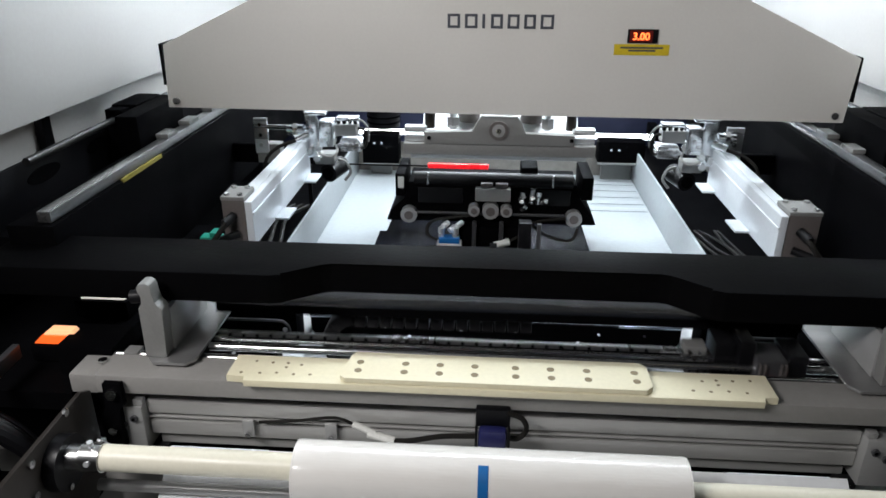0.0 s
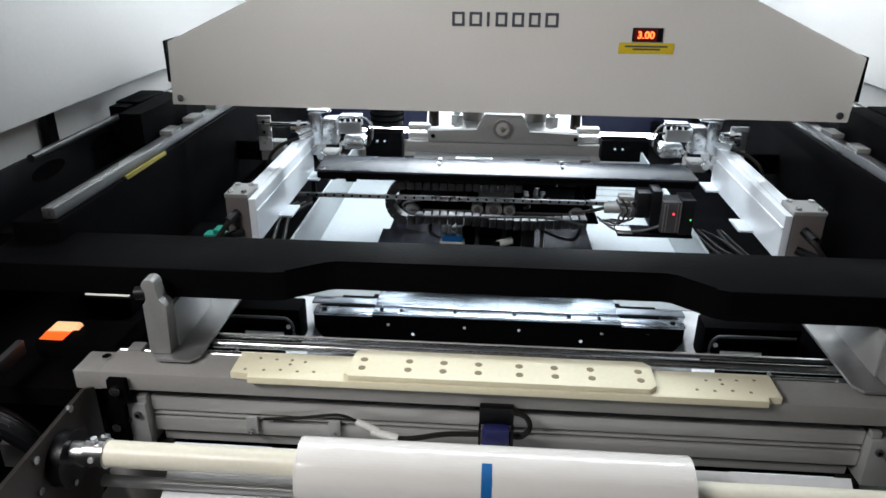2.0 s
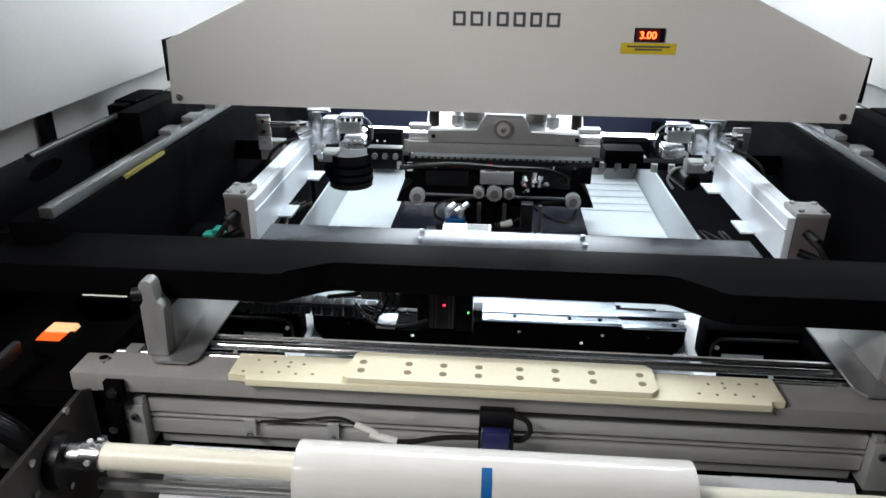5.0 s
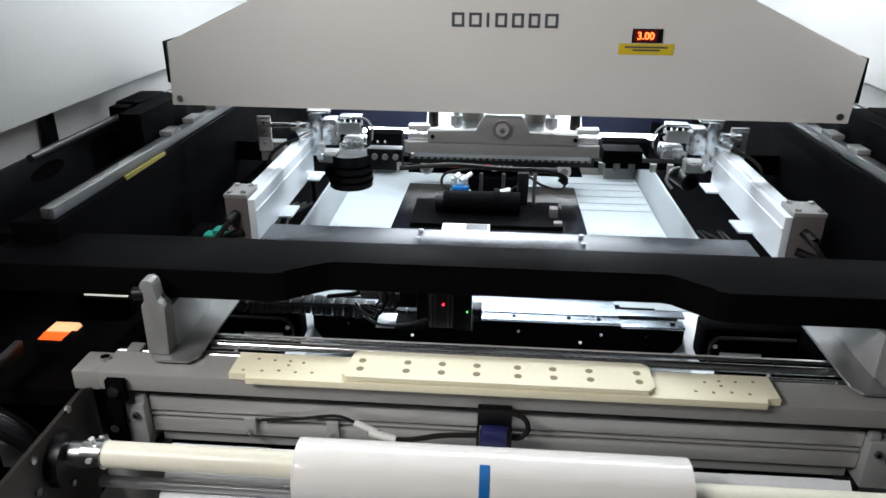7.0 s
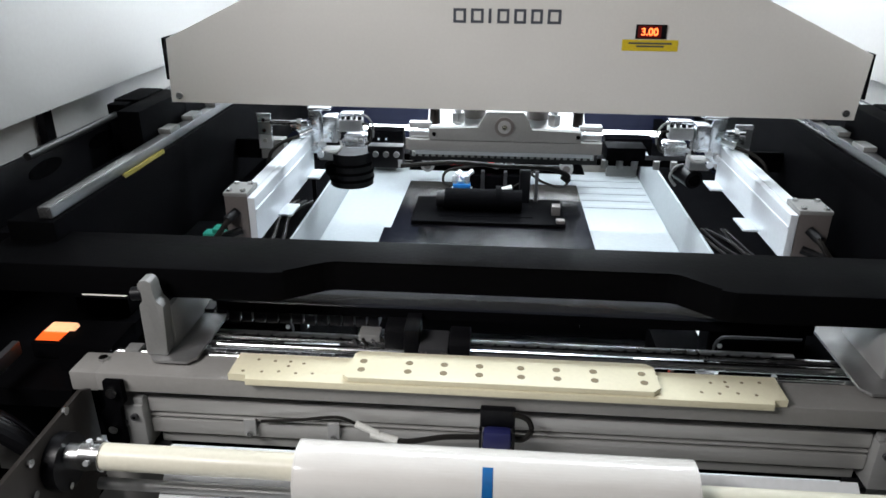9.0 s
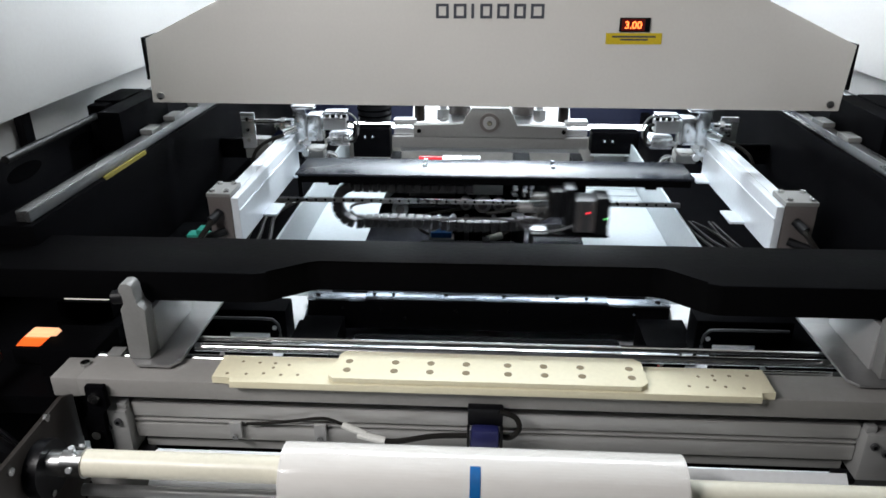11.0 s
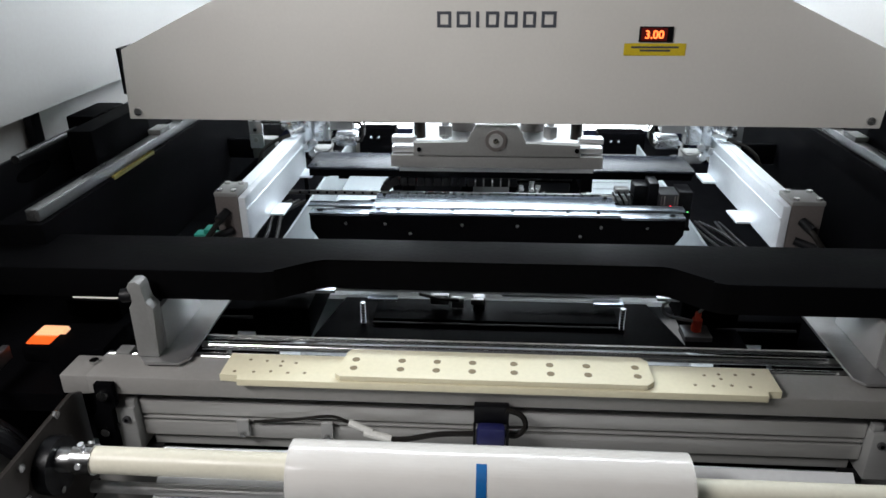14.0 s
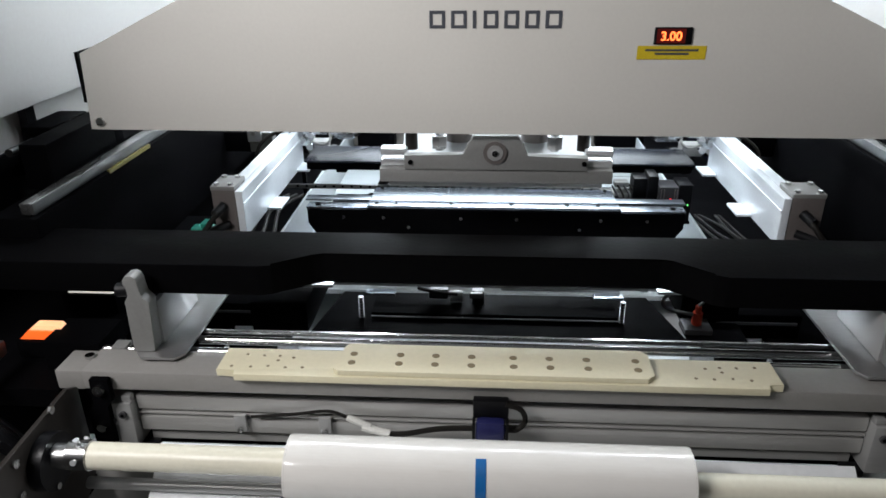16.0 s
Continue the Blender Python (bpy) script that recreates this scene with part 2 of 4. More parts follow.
# inner tray
tray = thing("inner_tray", (0, 1.0, 0.70), "white painted sheet-metal tray in the machine's base", "tray", kind="structure")
part("tray_floor", box(B(), -0.455, 0.445, 0.507, 1.6, 0.69, 0.70), TRAYW, tray)
part("tray_side", box(B(), -0.462, -0.456, 0.56, 1.6, 0.69, 0.80, 0.001), TRAYW, tray)
part("tray_side", box(B(), 0.446, 0.452, 0.56, 1.6, 0.69, 0.80, 0.001), TRAYW, tray)
part("tray_mat", prism(B(), [(-0.302, 0.70), (0.237, 0.70), (0.237, 1.28), (-0.276, 1.28), (-0.284, 0.89), (-0.302, 0.89)], 2, 0.7005, 0.706), GLOSSBLK, tray, "glossy black mat on the tray floor")
# Low raised strips stand in for streaky reflections on the tray floor.
for i in range(5):
    part("reflection_streak", box(B(), 0.20, 0.44, 1.10 + i * 0.06, 1.13 + i * 0.06, 0.7005, 0.7025, 0.0005), TRAYW, tray)
for s in (-1, 1):
    solid("side_shelf", box(B(), *sorted((s * 0.466, s * 0.64)), 0.2, 1.6, 0.74, 0.76), BLACK, (s * 0.55, 0.9, 0.74), "black shelf beside the white tray", "shelf", "side shelves")

lamp = thing("lamp_tube", (0, 1.5, 0.80), "bright white fluorescent tube across the machine's back", "lamp")
part("tube", cyl(B(), (-0.52, 1.5, 0.818), (0.52, 1.5, 0.818), 0.009), GLOW, lamp, "glowing white tube")
for s in (-1, 1):
    part("socket", box(B(), *sorted((s * 0.522, s * 0.55)), 1.48, 1.62, 0.795, 0.84, 0.003), BLACK, lamp)

# ---- side beams with their guides ----
for s in (-1, 1):
    sb = thing("side_beam", (s * 0.65, 0.7, 0.87), "black box beam carrying a steel linear guide", "beam", "side beams")
    part("body", prism(B(), [(0.03, 1.05), (1.5, 1.05), (1.5, 0.87), (0.15, 0.87), (0.13, 1.0), (0.03, 1.0)], 0, *sorted((s * 0.622, s * 0.69)), 0.003), BLACK, sb)
    part("guide_rail", box(B(), *sorted((s * 0.628, s * 0.648)), 0.04, 1.5, 1.051, 1.068, 0.002), GUIDE, sb, "polished steel linear guide rail")
    if s < 0:
        part("warning_strip", box(B(), *sorted((s * 0.6215, s * 0.626)), 0.235, 0.385, 1.046, 1.0525), STRIPE, sb, "yellow warning strip")
    for k in range(3):
        part("stop_block", box(B(), *sorted((s * 0.626, s * 0.65)), (0.43, 0.535, 0.66)[k], (0.475, 0.585, 0.73)[k], 1.0685, 1.078, 0.002), GREY, sb)
    rod = thing("shaft", (s * 0.72, 0.6, 1.02), "dark steel shaft on black end brackets", "shaft", "side shafts")
    part("bar", cyl(B(), (s * 0.732, 0.165, 1.10), (s * 0.732, 1.4, 1.10), 0.0065), SHAFT, rod)
    for y in (0.44, 1.35):
        part("bracket", box(B(), *sorted((s * 0.712, s * 0.747)), y, y + 0.03, 1.011, 1.12, 0.003), BLACK, rod)

# ---- the front cross beam ----
pts = [(-0.70, -0.041), (-0.300, -0.041), (-0.285, -0.037), (-0.240, -0.001), (-0.226, 0.004), (0.208, 0.004), (0.222, 0.0), (0.262, -0.040), (0.278, -0.046), (0.70, -0.046), (0.70, 0.074), (-0.70, 0.070)]
beam = solid("cross_beam", prism(B(), pts, 2, 0.979, 1.021, 0.003), SATIN, (0, 0.02, 0.979), "satin black cross beam with stepped ends over the front", "beam")


# ---- stencil rails ----
for s in (-1, 1):
    off = 0.038 if s > 0 else 0.0

    def sx(a, b):
        """Two distances from the machine's middle as ordered places on this side."""
        return sorted((s * a + off, s * b + off))

    def px(a):
        return s * a + off

    r = thing("stencil_rail", (px(0.43), 0.35, 0.905), "pale aluminium stencil rail with inward tabs", "rail", "stencil rails")
    part("front_flange", prism(B(), [(px(0.460), -0.075), (px(0.448), -0.088), (px(0.405), -0.088), (px(0.395), -0.075), (px(0.395), 0.16), (px(0.460), 0.16)], 2, 0.909, 0.913, 0.0008), FLANGE, r, "rounded front tongue of brushed aluminium")
    part("front_wall", box(B(), *sx(0.4305, 0.4375), -0.0548, 0.06, 0.9135, 0.975, 0.001), ALU, r)
    part("post", prism(B(), [(px(0.462), 0.9135), (px(0.434), 0.9135), (px(0.430), 0.984), (px(0.434), 0.989), (px(0.4395), 0.992), (px(0.440), 1.012), (px(0.442), 1.018), (px(0.447), 1.021), (px(0.455), 1.020), (px(0.459), 1.014), (px(0.459), 1.008), (px(0.454), 1.004), (px(0.454), 0.992), (px(0.461), 0.985)], 1, -0.076, -0.055, 0.0015), GREY, r, "cast grey end post with a hooked top")
    part("knob", cyl(B(), (px(0.4545), -0.065, 0.998), (px(0.472), -0.065, 0.996), 0.009), RUBBER, r, "black clamping knob")
    part("wall", box(B(), *sx(0.4275, 0.4405), 0.286, 0.70, 0.918, 1.0, 0.002), RAIL, r, "bright side wall of the rail")
    part("groove", box(B(), *sx(0.4255, 0.4275), 0.286, 0.70, 0.975, 0.979), RAIL, r)
    part("top_flange", box(B(), *sx(0.441, 0.462), 0.347, 0.70, 0.996, 1.0, 0.001), RAIL, r)
    for y in (0.405, 0.63):
        part("tab", box(B(), *sx(0.400, 0.4273), y, y + 0.06, 0.921, 0.925, 0.001), RAIL, r)
    wd = 0.482 if s < 0 else 0.494
    cb = thing("clamp_box", (px(0.46), 0.31, 0.92), "grey cast clamp box with screws and a black cable", "box", "clamp boxes")
    part("body", box(B(), *sx(0.441, wd), 0.287, 0.346, 0.92, 1.006, 0.004), BOXG, cb)
    part("lid", box(B(), *sx(0.4405, wd + 0.0005), 0.2865, 0.3465, 1.0005, 1.008, 0.002), GREY, cb)
    for dx, dy in ((0.009, 0.01), (wd - 0.449, 0.01), (0.009, 0.05), (wd - 0.449, 0.05)):
        part("screw", cyl(B(), (px(0.4405 + dx), 0.285 + dy, 1.008), (px(0.4405 + dx), 0.285 + dy, 1.012), 0.005, 10), STEEL, cb)
    part("cable", tube(B(), [(px(0.462), 0.284, 0.972), (px(0.472), 0.262, 0.962), (px(0.50), 0.25, 0.925), (px(0.54), 0.26, 0.89)], 0.005), CABLE, cb)
    part("plug", cyl(B(), (px(0.455), 0.286, 0.94), (px(0.495), 0.266, 0.93), 0.007, 12), RUBBER, cb)
    part("plug", cyl(B(), (px(0.462), 0.287, 0.974), (px(0.472), 0.266, 0.965), 0.008, 12), RUBBER, cb)
    # pneumatic clamp at the rear end of the rail
    c = thing("pneumatic_clamp", (px(0.40), 0.70, 1.0), "bright aluminium pneumatic clamp with valves and cables", "clamp", "pneumatic clamps")
    part("bracket", prism(B(), [(px(0.430), 0.962), (px(0.402), 0.962), (px(0.398), 1.03), (px(0.405), 1.062), (px(0.432), 1.062)], 1, 0.690, 0.700, 0.0015), NICKEL, c)
    part("valve_block", box(B(), *sx(0.365, 0.396), 0.672, 0.715, 0.992, 1.050, 0.003), NICKEL, c)
    part("cylinder_block", box(B(), *sx(0.305, 0.350), 0.672, 0.715, 0.982, 1.010, 0.003), NICKEL, c)
    part("upper_block", box(B(), *sx(0.312, 0.362), 0.676, 0.712, 1.016, 1.042, 0.003), ALU, c)
    part("top_plate", box(B(), *sx(0.378, 0.428), 0.668, 0.70, 1.063, 1.070, 0.002), NICKEL, c)
    part("top_plate", box(B(), *sx(0.308, 0.356), 0.670, 0.70, 1.052, 1.059, 0.002), NICKEL, c)
    for k in range(4):
        part("valve", cyl(B(), (px(0.312 + 0.0125 * k), 0.671, 0.998), (px(0.312 + 0.0125 * k), 0.664, 0.998), 0.005, 12), STEEL, c)
        part("fitting", cyl(B(), (px(0.316 + 0.0125 * k), 0.685, 1.0425), (px(0.316 + 0.0125 * k), 0.685, 1.0515), 0.0045, 10), STEEL if k % 2 else RUBBER, c)
    for k in range(3):
        part("screw", cyl(B(), (px(0.372 + 0.009 * k), 0.6715, 1.035 - 0.014 * k), (px(0.372 + 0.009 * k), 0.667, 1.035 - 0.014 * k), 0.0042, 10), STEEL, c)
    part("piston_rod", cyl(B(), (px(0.455), 0.70, 1.028), (-0.521 if s < 0 else 0.4935, 0.70, 1.028), 0.0055, 14), STEEL, c)
    part("piston_head", cyl(B(), (px(0.433), 0.69, 1.026), (px(0.470), 0.69, 1.024), 0.012, 16), NICKEL, c)
    part("piston_nut", cyl(B(), (px(0.446), 0.69, 1.025), (px(0.456), 0.69, 1.0245), 0.016, 6), STEEL, c)
    part("elbow", cyl(B(), (px(0.418), 0.672, 1.020), (px(0.446), 0.664, 1.008), 0.008, 12), NICKEL, c)
    for dx, dz in ((0.0, 0.0), (0.02, -0.008), (0.004, -0.022)):
        part("bolt", cyl(B(), (px(0.402 + dx), 0.689, 0.985 + dz), (px(0.402 + dx), 0.678, 0.985 + dz), 0.008, 12), STEEL, c)
    part("hose", tube(B(), [(px(0.446), 0.664, 1.008), (px(0.462), 0.655, 1.004), (px(0.485), 0.645, 0.995), (px(0.505), 0.63, 0.975), (px(0.515), 0.62, 0.93)], 0.004), CABLE, c)
    part("hose", tube(B(), [(px(0.312), 0.69, 1.032), (px(0.297), 0.684, 1.030), (px(0.290), 0.68, 1.012), (px(0.295), 0.68, 0.994), (px(0.306), 0.685, 0.988)], 0.0032), CABLE, c)
    part("hose", tube(B(), [(px(0.318), 0.684, 1.051), (px(0.300), 0.682, 1.050), (px(0.286), 0.68, 1.03), (px(0.288), 0.68, 1.005)], 0.0025), GREY, c)
    part("hose", tube(B(), [(px(0.36), 0.68, 0.995), (px(0.355), 0.66, 0.985), (px(0.37), 0.655, 0.975), (px(0.395), 0.66, 0.98)], 0.003), GREY, c)
    mo = part("motor", cyl(B(), (px(0.402), 0.765, 0.901), (px(0.382), 0.825, 0.906), 0.022, 22), RUBBER, c, "small black motor")
    part("motor_face", cyl(B(), (px(0.4035), 0.7605, 0.9006), (px(0.402), 0.765, 0.901), 0.014, 18), BLACK, mo)
    part("motor_lead", tube(B(), [(px(0.382), 0.80, 0.926), (px(0.362), 0.79, 0.922), (px(0.352), 0.785, 0.900), (px(0.366), 0.78, 0.880)], 0.0035), GREY, c)
    part("motor_bracket", box(B(), *sx(0.386, 0.432), 0.762, 0.80, 0.924, 0.950, 0.002), GREY, c)
    part("mount_plate", box(B(), *((-0.553, -0.522) if s < 0 else (0.493, 0.531)), 0.705, 0.711, 0.965, 1.046, 0.002), BRIGHT, c, "bright drilled mounting plate")
    for z in (0.985, 1.008, 1.032):
        part("plate_screw", cyl(B(), (-0.538 if s < 0 else 0.512, 0.7045, z), (-0.538 if s < 0 else 0.512, 0.701, z), 0.0045, 10), STEEL, c)
    part("mount_foot", box(B(), *((-0.552, -0.498) if s < 0 else (0.470, 0.531)), 0.7115, 0.744, 0.940, 0.985, 0.003), GREY, c)
    part("rail_bracket", box(B(), *sorted((s * 0.432 + off, s * 0.621)), 0.745, 0.76, 0.93, 0.975, 0.002), BLACK, c)

# ---- the front sill, cream plate, guide rods ----
sill = thing("front_sill", (0, -0.085, 0.76), "grey painted steel sill beam across the front", "sill")
part("body", box(B(), -0.517, 0.62, -0.111, -0.058, 0.8785, 0.905, 0.003), SILL, sill)
part("web", box(B(), -0.515, 0.615, -0.072, -0.06, 0.8665, 0.878), BLACK, sill, "black recessed web")
part("end_block", box(B(), -0.553, -0.5175, -0.108, -0.06, 0.875, 0.903, 0.003), SILL, sill)
part("end_screw", cyl(B(), (-0.52, -0.08, 0.905), (-0.52, -0.08, 0.909), 0.006, 12), STEEL, sill)
pl = thing("cream_plate", (0, -0.09, 0.905), "cream plastic gauge plate with drilled holes on the sill", "plate")
part("base", prism(B(), [(-0.342, -0.113), (-0.318, -0.113), (-0.318, -0.122), (0.318, -0.122), (0.318, -0.113), (0.336, -0.113), (0.336, -0.064), (-0.342, -0.064)], 2, 0.9055, 0.915, 0.001), CREAM, pl)
pad = part("pad", prism(B(), [(-0.197, -0.113), (-0.190, -0.119), (0.178, -0.119), (0.187, -0.110), (0.187, -0.066), (0.178, -0.058), (-0.185, -0.058), (-0.190, -0.064)], 2, 0.9152, 0.9225, 0.0012), CREAM, pl)
hole = part("hole", cyl(B(), (-0.176, -0.082, 0.9205), (-0.176, -0.082, 0.9228), 0.0048, 14), DARKHOLE, pad)
for i in range(8):
    for j in range(2):
        if i or j:
            alike("hole", hole, pad, ((0, 0.058, 0.102, 0.146, 0.197, 0.241, 0.286, 0.345)[i], -0.019 * j, 0))
pin = part("pin_hole", cyl(B(), (-0.325, -0.105, 0.913), (-0.325, -0.105, 0.9153), 0.0022, 8), DARKHOLE, pl)
for i, (dx, dy) in enumerate(((0.024, 0.0), (0.045, 0.002), (0.067, 0.0), (0.088, 0.001), (0.012, 0.027), (0.034, 0.025), (0.054, 0.015), (0.054, 0.025), (0.072, 0.022))):
    alike("pin_hole", pin, pl, (dx, dy, 0))
    alike("pin_hole", pin, pl, (0.65 - dx, dy, 0))
for y, z, r, x0, x1 in ((-0.047, 0.897, 0.006, -0.525, 0.56), (-0.033, 0.888, 0.005, -0.40, 0.56), (-0.018, 0.897, 0.006, -0.40, 0.56)):
    solid("guide_rod", cyl(B(), (x0, y, z), (x1, y, z), r, 14), STEEL, (0, y, z), "thin polished steel guide rod behind the sill", "rod", "guide rods")
solid("toothed_strip", box(B(), -0.44, 0.56, -0.008, -0.004, 0.90, 0.906), STEEL, (0, -0.006, 0.90), "thin ruled steel strip behind the rods", "strip")
for x in (0.445, -0.505):
    solid("rod_clamp", box(B(), x, x + 0.02, -0.056, -0.036, 0.888, 0.9055, 0.002), GREY, (x, -0.046, 0.888), "small grey clamp on a guide rod", "clamp", "rod clamps")
for s in (-1, 1):
    solid("rod_support", box(B(), *sorted((s * 0.52, s * 0.60)), -0.056, 0.01, 0.76, 0.91, 0.003), BLACK, (s * 0.55, -0.02, 0.76), "black rod support block", "bracket", "rod supports")

prof = thing("slotted_profile", (0, -0.08, 0.77), "slotted grey aluminium profile under the sill", "profile")
for z0, z1 in ((0.840, 0.861), (0.8335, 0.8360), (0.807, 0.829)):
    part("strip", box(B(), -0.461, 0.453, -0.098, -0.075, z0, z1, 0.0025), PROF, prof)
part("lower_lip", box(B(), -0.455, 0.448, -0.088, -0.075, 0.785, 0.798, 0.002), PROF, prof)
part("backing", box(B(), -0.475, 0.475, -0.074, -0.06, 0.768, 0.866), BLACK, prof)
for s in (-1, 1):
    inner = 0.462 if s < 0 else 0.454
    part("end_bracket", box(B(), *sorted((s * inner, s * 0.500)), -0.112, -0.0745, 0.788, 0.858, 0.003), ALU, prof)
    part("bracket_tab", box(B(), *sorted((s * inner, s * (inner + 0.012))), -0.108, -0.098, 0.8585, 0.867, 0.001), ALU, prof)
    for dx, z in ((0.011, 0.842), (0.026, 0.832)):
        part("bracket_screw", cyl(B(), (s * (inner + dx), -0.1125, z), (s * (inner + dx), -0.116, z), 0.005, 12), SMOKE, prof)
        part("screw_socket", cyl(B(), (s * (inner + dx), -0.1162, z), (s * (inner + dx), -0.1166, z), 0.0025, 8), BLACK, prof)
    part("foot_pad", box(B(), *sorted((s * (inner - 0.02), s * (inner + 0.004))), -0.108, -0.0885, 0.778, 0.787, 0.002), RUBBER, prof)
for x in (-0.325, -0.215):
    part("clip", box(B(), x - 0.008, x + 0.008, -0.106, -0.099, 0.815, 0.84, 0.002), ALU, prof)
    part("clip_screw", cyl(B(), (x, -0.107, 0.82), (x, -0.11, 0.82), 0.004, 10), STEEL, prof)
hb = thing("hinge_bracket", (-0.51, -0.11, 0.79), "black bent steel bracket bolted to the sill", "bracket")
part("plate", prism(B(), [(-0.502, 0.90), (-0.478, 0.90), (-0.478, 0.868), (-0.486, 0.86), (-0.486, 0.80), (-0.512, 0.80), (-0.512, 0.85), (-0.502, 0.865)], 1, -0.122, -0.113, 0.001), BLACK, hb)
part("bolt", cyl(B(), (-0.490, -0.1225, 0.886), (-0.490, -0.128, 0.886), 0.007, 12), STEEL, hb)
part("bolt", cyl(B(), (-0.497, -0.1225, 0.83), (-0.497, -0.128, 0.83), 0.006, 12), STEEL, hb)
sn = thing("roll_sensor", (0, -0.12, 0.83), "dark blue sensor with a curled black cable", "sensor")
part("holder", box(B(), -0.027, 0.016, -0.125, -0.1125, 0.862, 0.888, 0.003), RUBBER, sn, "black holder")
part("body", box(B(), -0.0235, 0.012, -0.142, -0.1255, 0.830, 0.868, 0.007), NAVY, sn, "dark blue housing")
for x in (-0.0275, 0.0125):
    part("cheek", box(B(), x, x + 0.0035, -0.138, -0.1255, 0.828, 0.866, 0.001), RUBBER, sn, "black cheek plate")
part("lead", tube(B(), [(0.012, -0.125, 0.885), (0.03, -0.125, 0.878), (0.036, -0.126, 0.862), (0.026, -0.128, 0.85), (0.012, -0.13, 0.852)], 0.0035), CABLE, sn)
part("lead", tube(B(), [(-0.026, -0.13, 0.852), (-0.07, -0.125, 0.845), (-0.11, -0.12, 0.832), (-0.13, -0.118, 0.829)], 0.0035), CABLE, sn)
part("connector", cyl(B(), (-0.13, -0.118, 0.829), (-0.165, -0.112, 0.834), 0.0055, 10), CLEAR, sn, "clear plastic connector")
part("connector", cyl(B(), (-0.155, -0.113, 0.835), (-0.185, -0.108, 0.845), 0.0045, 10), CLEAR, sn)
part("thin_lead", tube(B(), [(-0.185, -0.108, 0.845), (-0.21, -0.106, 0.852), (-0.26, -0.104, 0.843), (-0.31, -0.104, 0.838)], 0.002), CABLE, sn)

# ---- the paper roll ----
RY, RZ, RR = -0.205, 0.849, 0.037
roll = thing("paper_roll", (0, RY, RZ - RR), "shrink-wrapped white paper roll on an ivory core tube", "roll")
part("paper", prism(B(), [(RY + RR * math.cos(a * math.pi / 32), RZ + RR * math.sin(a * math.pi / 32)) for a in range(64)], 0, -0.232, 0.212, 0.003), PAPER, roll)
part("core", cyl(B(), (-0.463, RY, RZ + 0.006), (0.0, RY, RZ + 0.006), 0.0158, 32), TUBE, roll, "ivory plastic core tube")
part("core", cyl(B(), (0.0, RY, RZ - 0.008), (0.52, RY, RZ - 0.008), 0.016, 32), TUBE, roll, "ivory plastic core tube")
part("collar", cyl(B(), (-0.487, RY, RZ + 0.006), (-0.4635, RY, RZ + 0.006), 0.0178, 32), STEEL, roll, "chrome collar")
for a in (30, 100, 170):
    part("collar_screw", cyl(B(), (-0.475, RY + 0.0165 * math.cos(radians(a)), RZ + 0.006 + 0.020 * math.sin(radians(a))), (-0.475, RY + 0.0195 * math.cos(radians(a)), RZ + 0.006 + 0.025 * math.sin(radians(a))), 0.0035, 10), BRIGHT, roll)
arc = [radians(a) for a in range(114, 236, 6)]
part("tape_mark", prism(B(), [(RY + (RR + 0.0007) * math.cos(a), RZ + (RR + 0.0007) * math.sin(a)) for a in arc] + [(RY + (RR - 0.001) * math.cos(a), RZ + (RR - 0.001) * math.sin(a)) for a in reversed(arc)], 0, -0.022, -0.0105), BLUE, roll, "blue tape strip")
solid("lower_shaft", cyl(B(), (-0.505, -0.165, 0.7765), (0.52, -0.165, 0.7765), 0.0075, 16), ALU, (0, -0.165, 0.7765), "polished steel shaft below the paper roll", "shaft")
for s in (-1, 1):
    sp = thing("roll_side_plate", (s * 0.52, -0.22, 0.70), "bare steel side plate holding the paper roll", "plate", "roll side plates")
    part("plate", prism(B(), [(-0.116, 0.76), (-0.116, 0.885), (-0.135, 0.895), (-0.45, 0.88), (-0.45, 0.70), (-0.2, 0.70)], 0, *sorted((s * 0.522, s * 0.528)), 0.001), BROWN, sp)
    part("bearing", cyl(B(), (s * 0.506, RY, RZ - 0.004), (s * 0.5215, RY, RZ - 0.004), 0.034, 28), RUBBER, sp, "black bearing flange")
    part("bearing_hub", cyl(B(), (s * 0.4885, RY, RZ + 0.004), (s * 0.5055, RY, RZ + 0.004), 0.0155, 24), STEEL, sp, "steel hub")
    part("flange_screw", cyl(B(), (s * 0.5055, RY - 0.012, RZ - 0.03), (s * 0.503, RY - 0.012, RZ - 0.03), 0.004, 10), STEEL, sp)
    for dy, dz in ((-0.045, 0.03), (-0.05, -0.01), (0.03, 0.045), (-0.11, 0.02)):
        part("screw", cyl(B(), (s * 0.5215, RY + dy, RZ + dz), (s * 0.518, RY + dy, RZ + dz), 0.005, 10), STEEL, sp)

# ---- dark corner beside the sill ----
ol = thing("indicator_lamp", (-0.615, 0.0, 0.88), "orange lit indicator lamp with a tapered lens", "lamp")
part("lens", prism(B(), [(-0.652, 0.8935), (-0.585, 0.8935), (-0.588, 0.907), (-0.638, 0.907)], 1, -0.024, -0.006, 0.0015), ORANGE, ol)
part("lens_top", prism(B(), [(-0.637, 0.9072), (-0.589, 0.9072), (-0.594, 0.915), (-0.628, 0.915)], 1, -0.022, -0.007, 0.001), mat("pale_orange_lens", (1.0, 0.55, 0.28), 0.3, emit=0.75, vary=0.03), ol, "paler lit lens top")
part("housing", box(B(), -0.655, -0.585, -0.03, 0.02, 0.868, 0.893, 0.003), BLACK, ol, "black housing")
ws = thing("white_switch_plate", (-0.62, 0.11, 0.87), "small white plate, brightened by added glow, on a black bracket", "lamp")
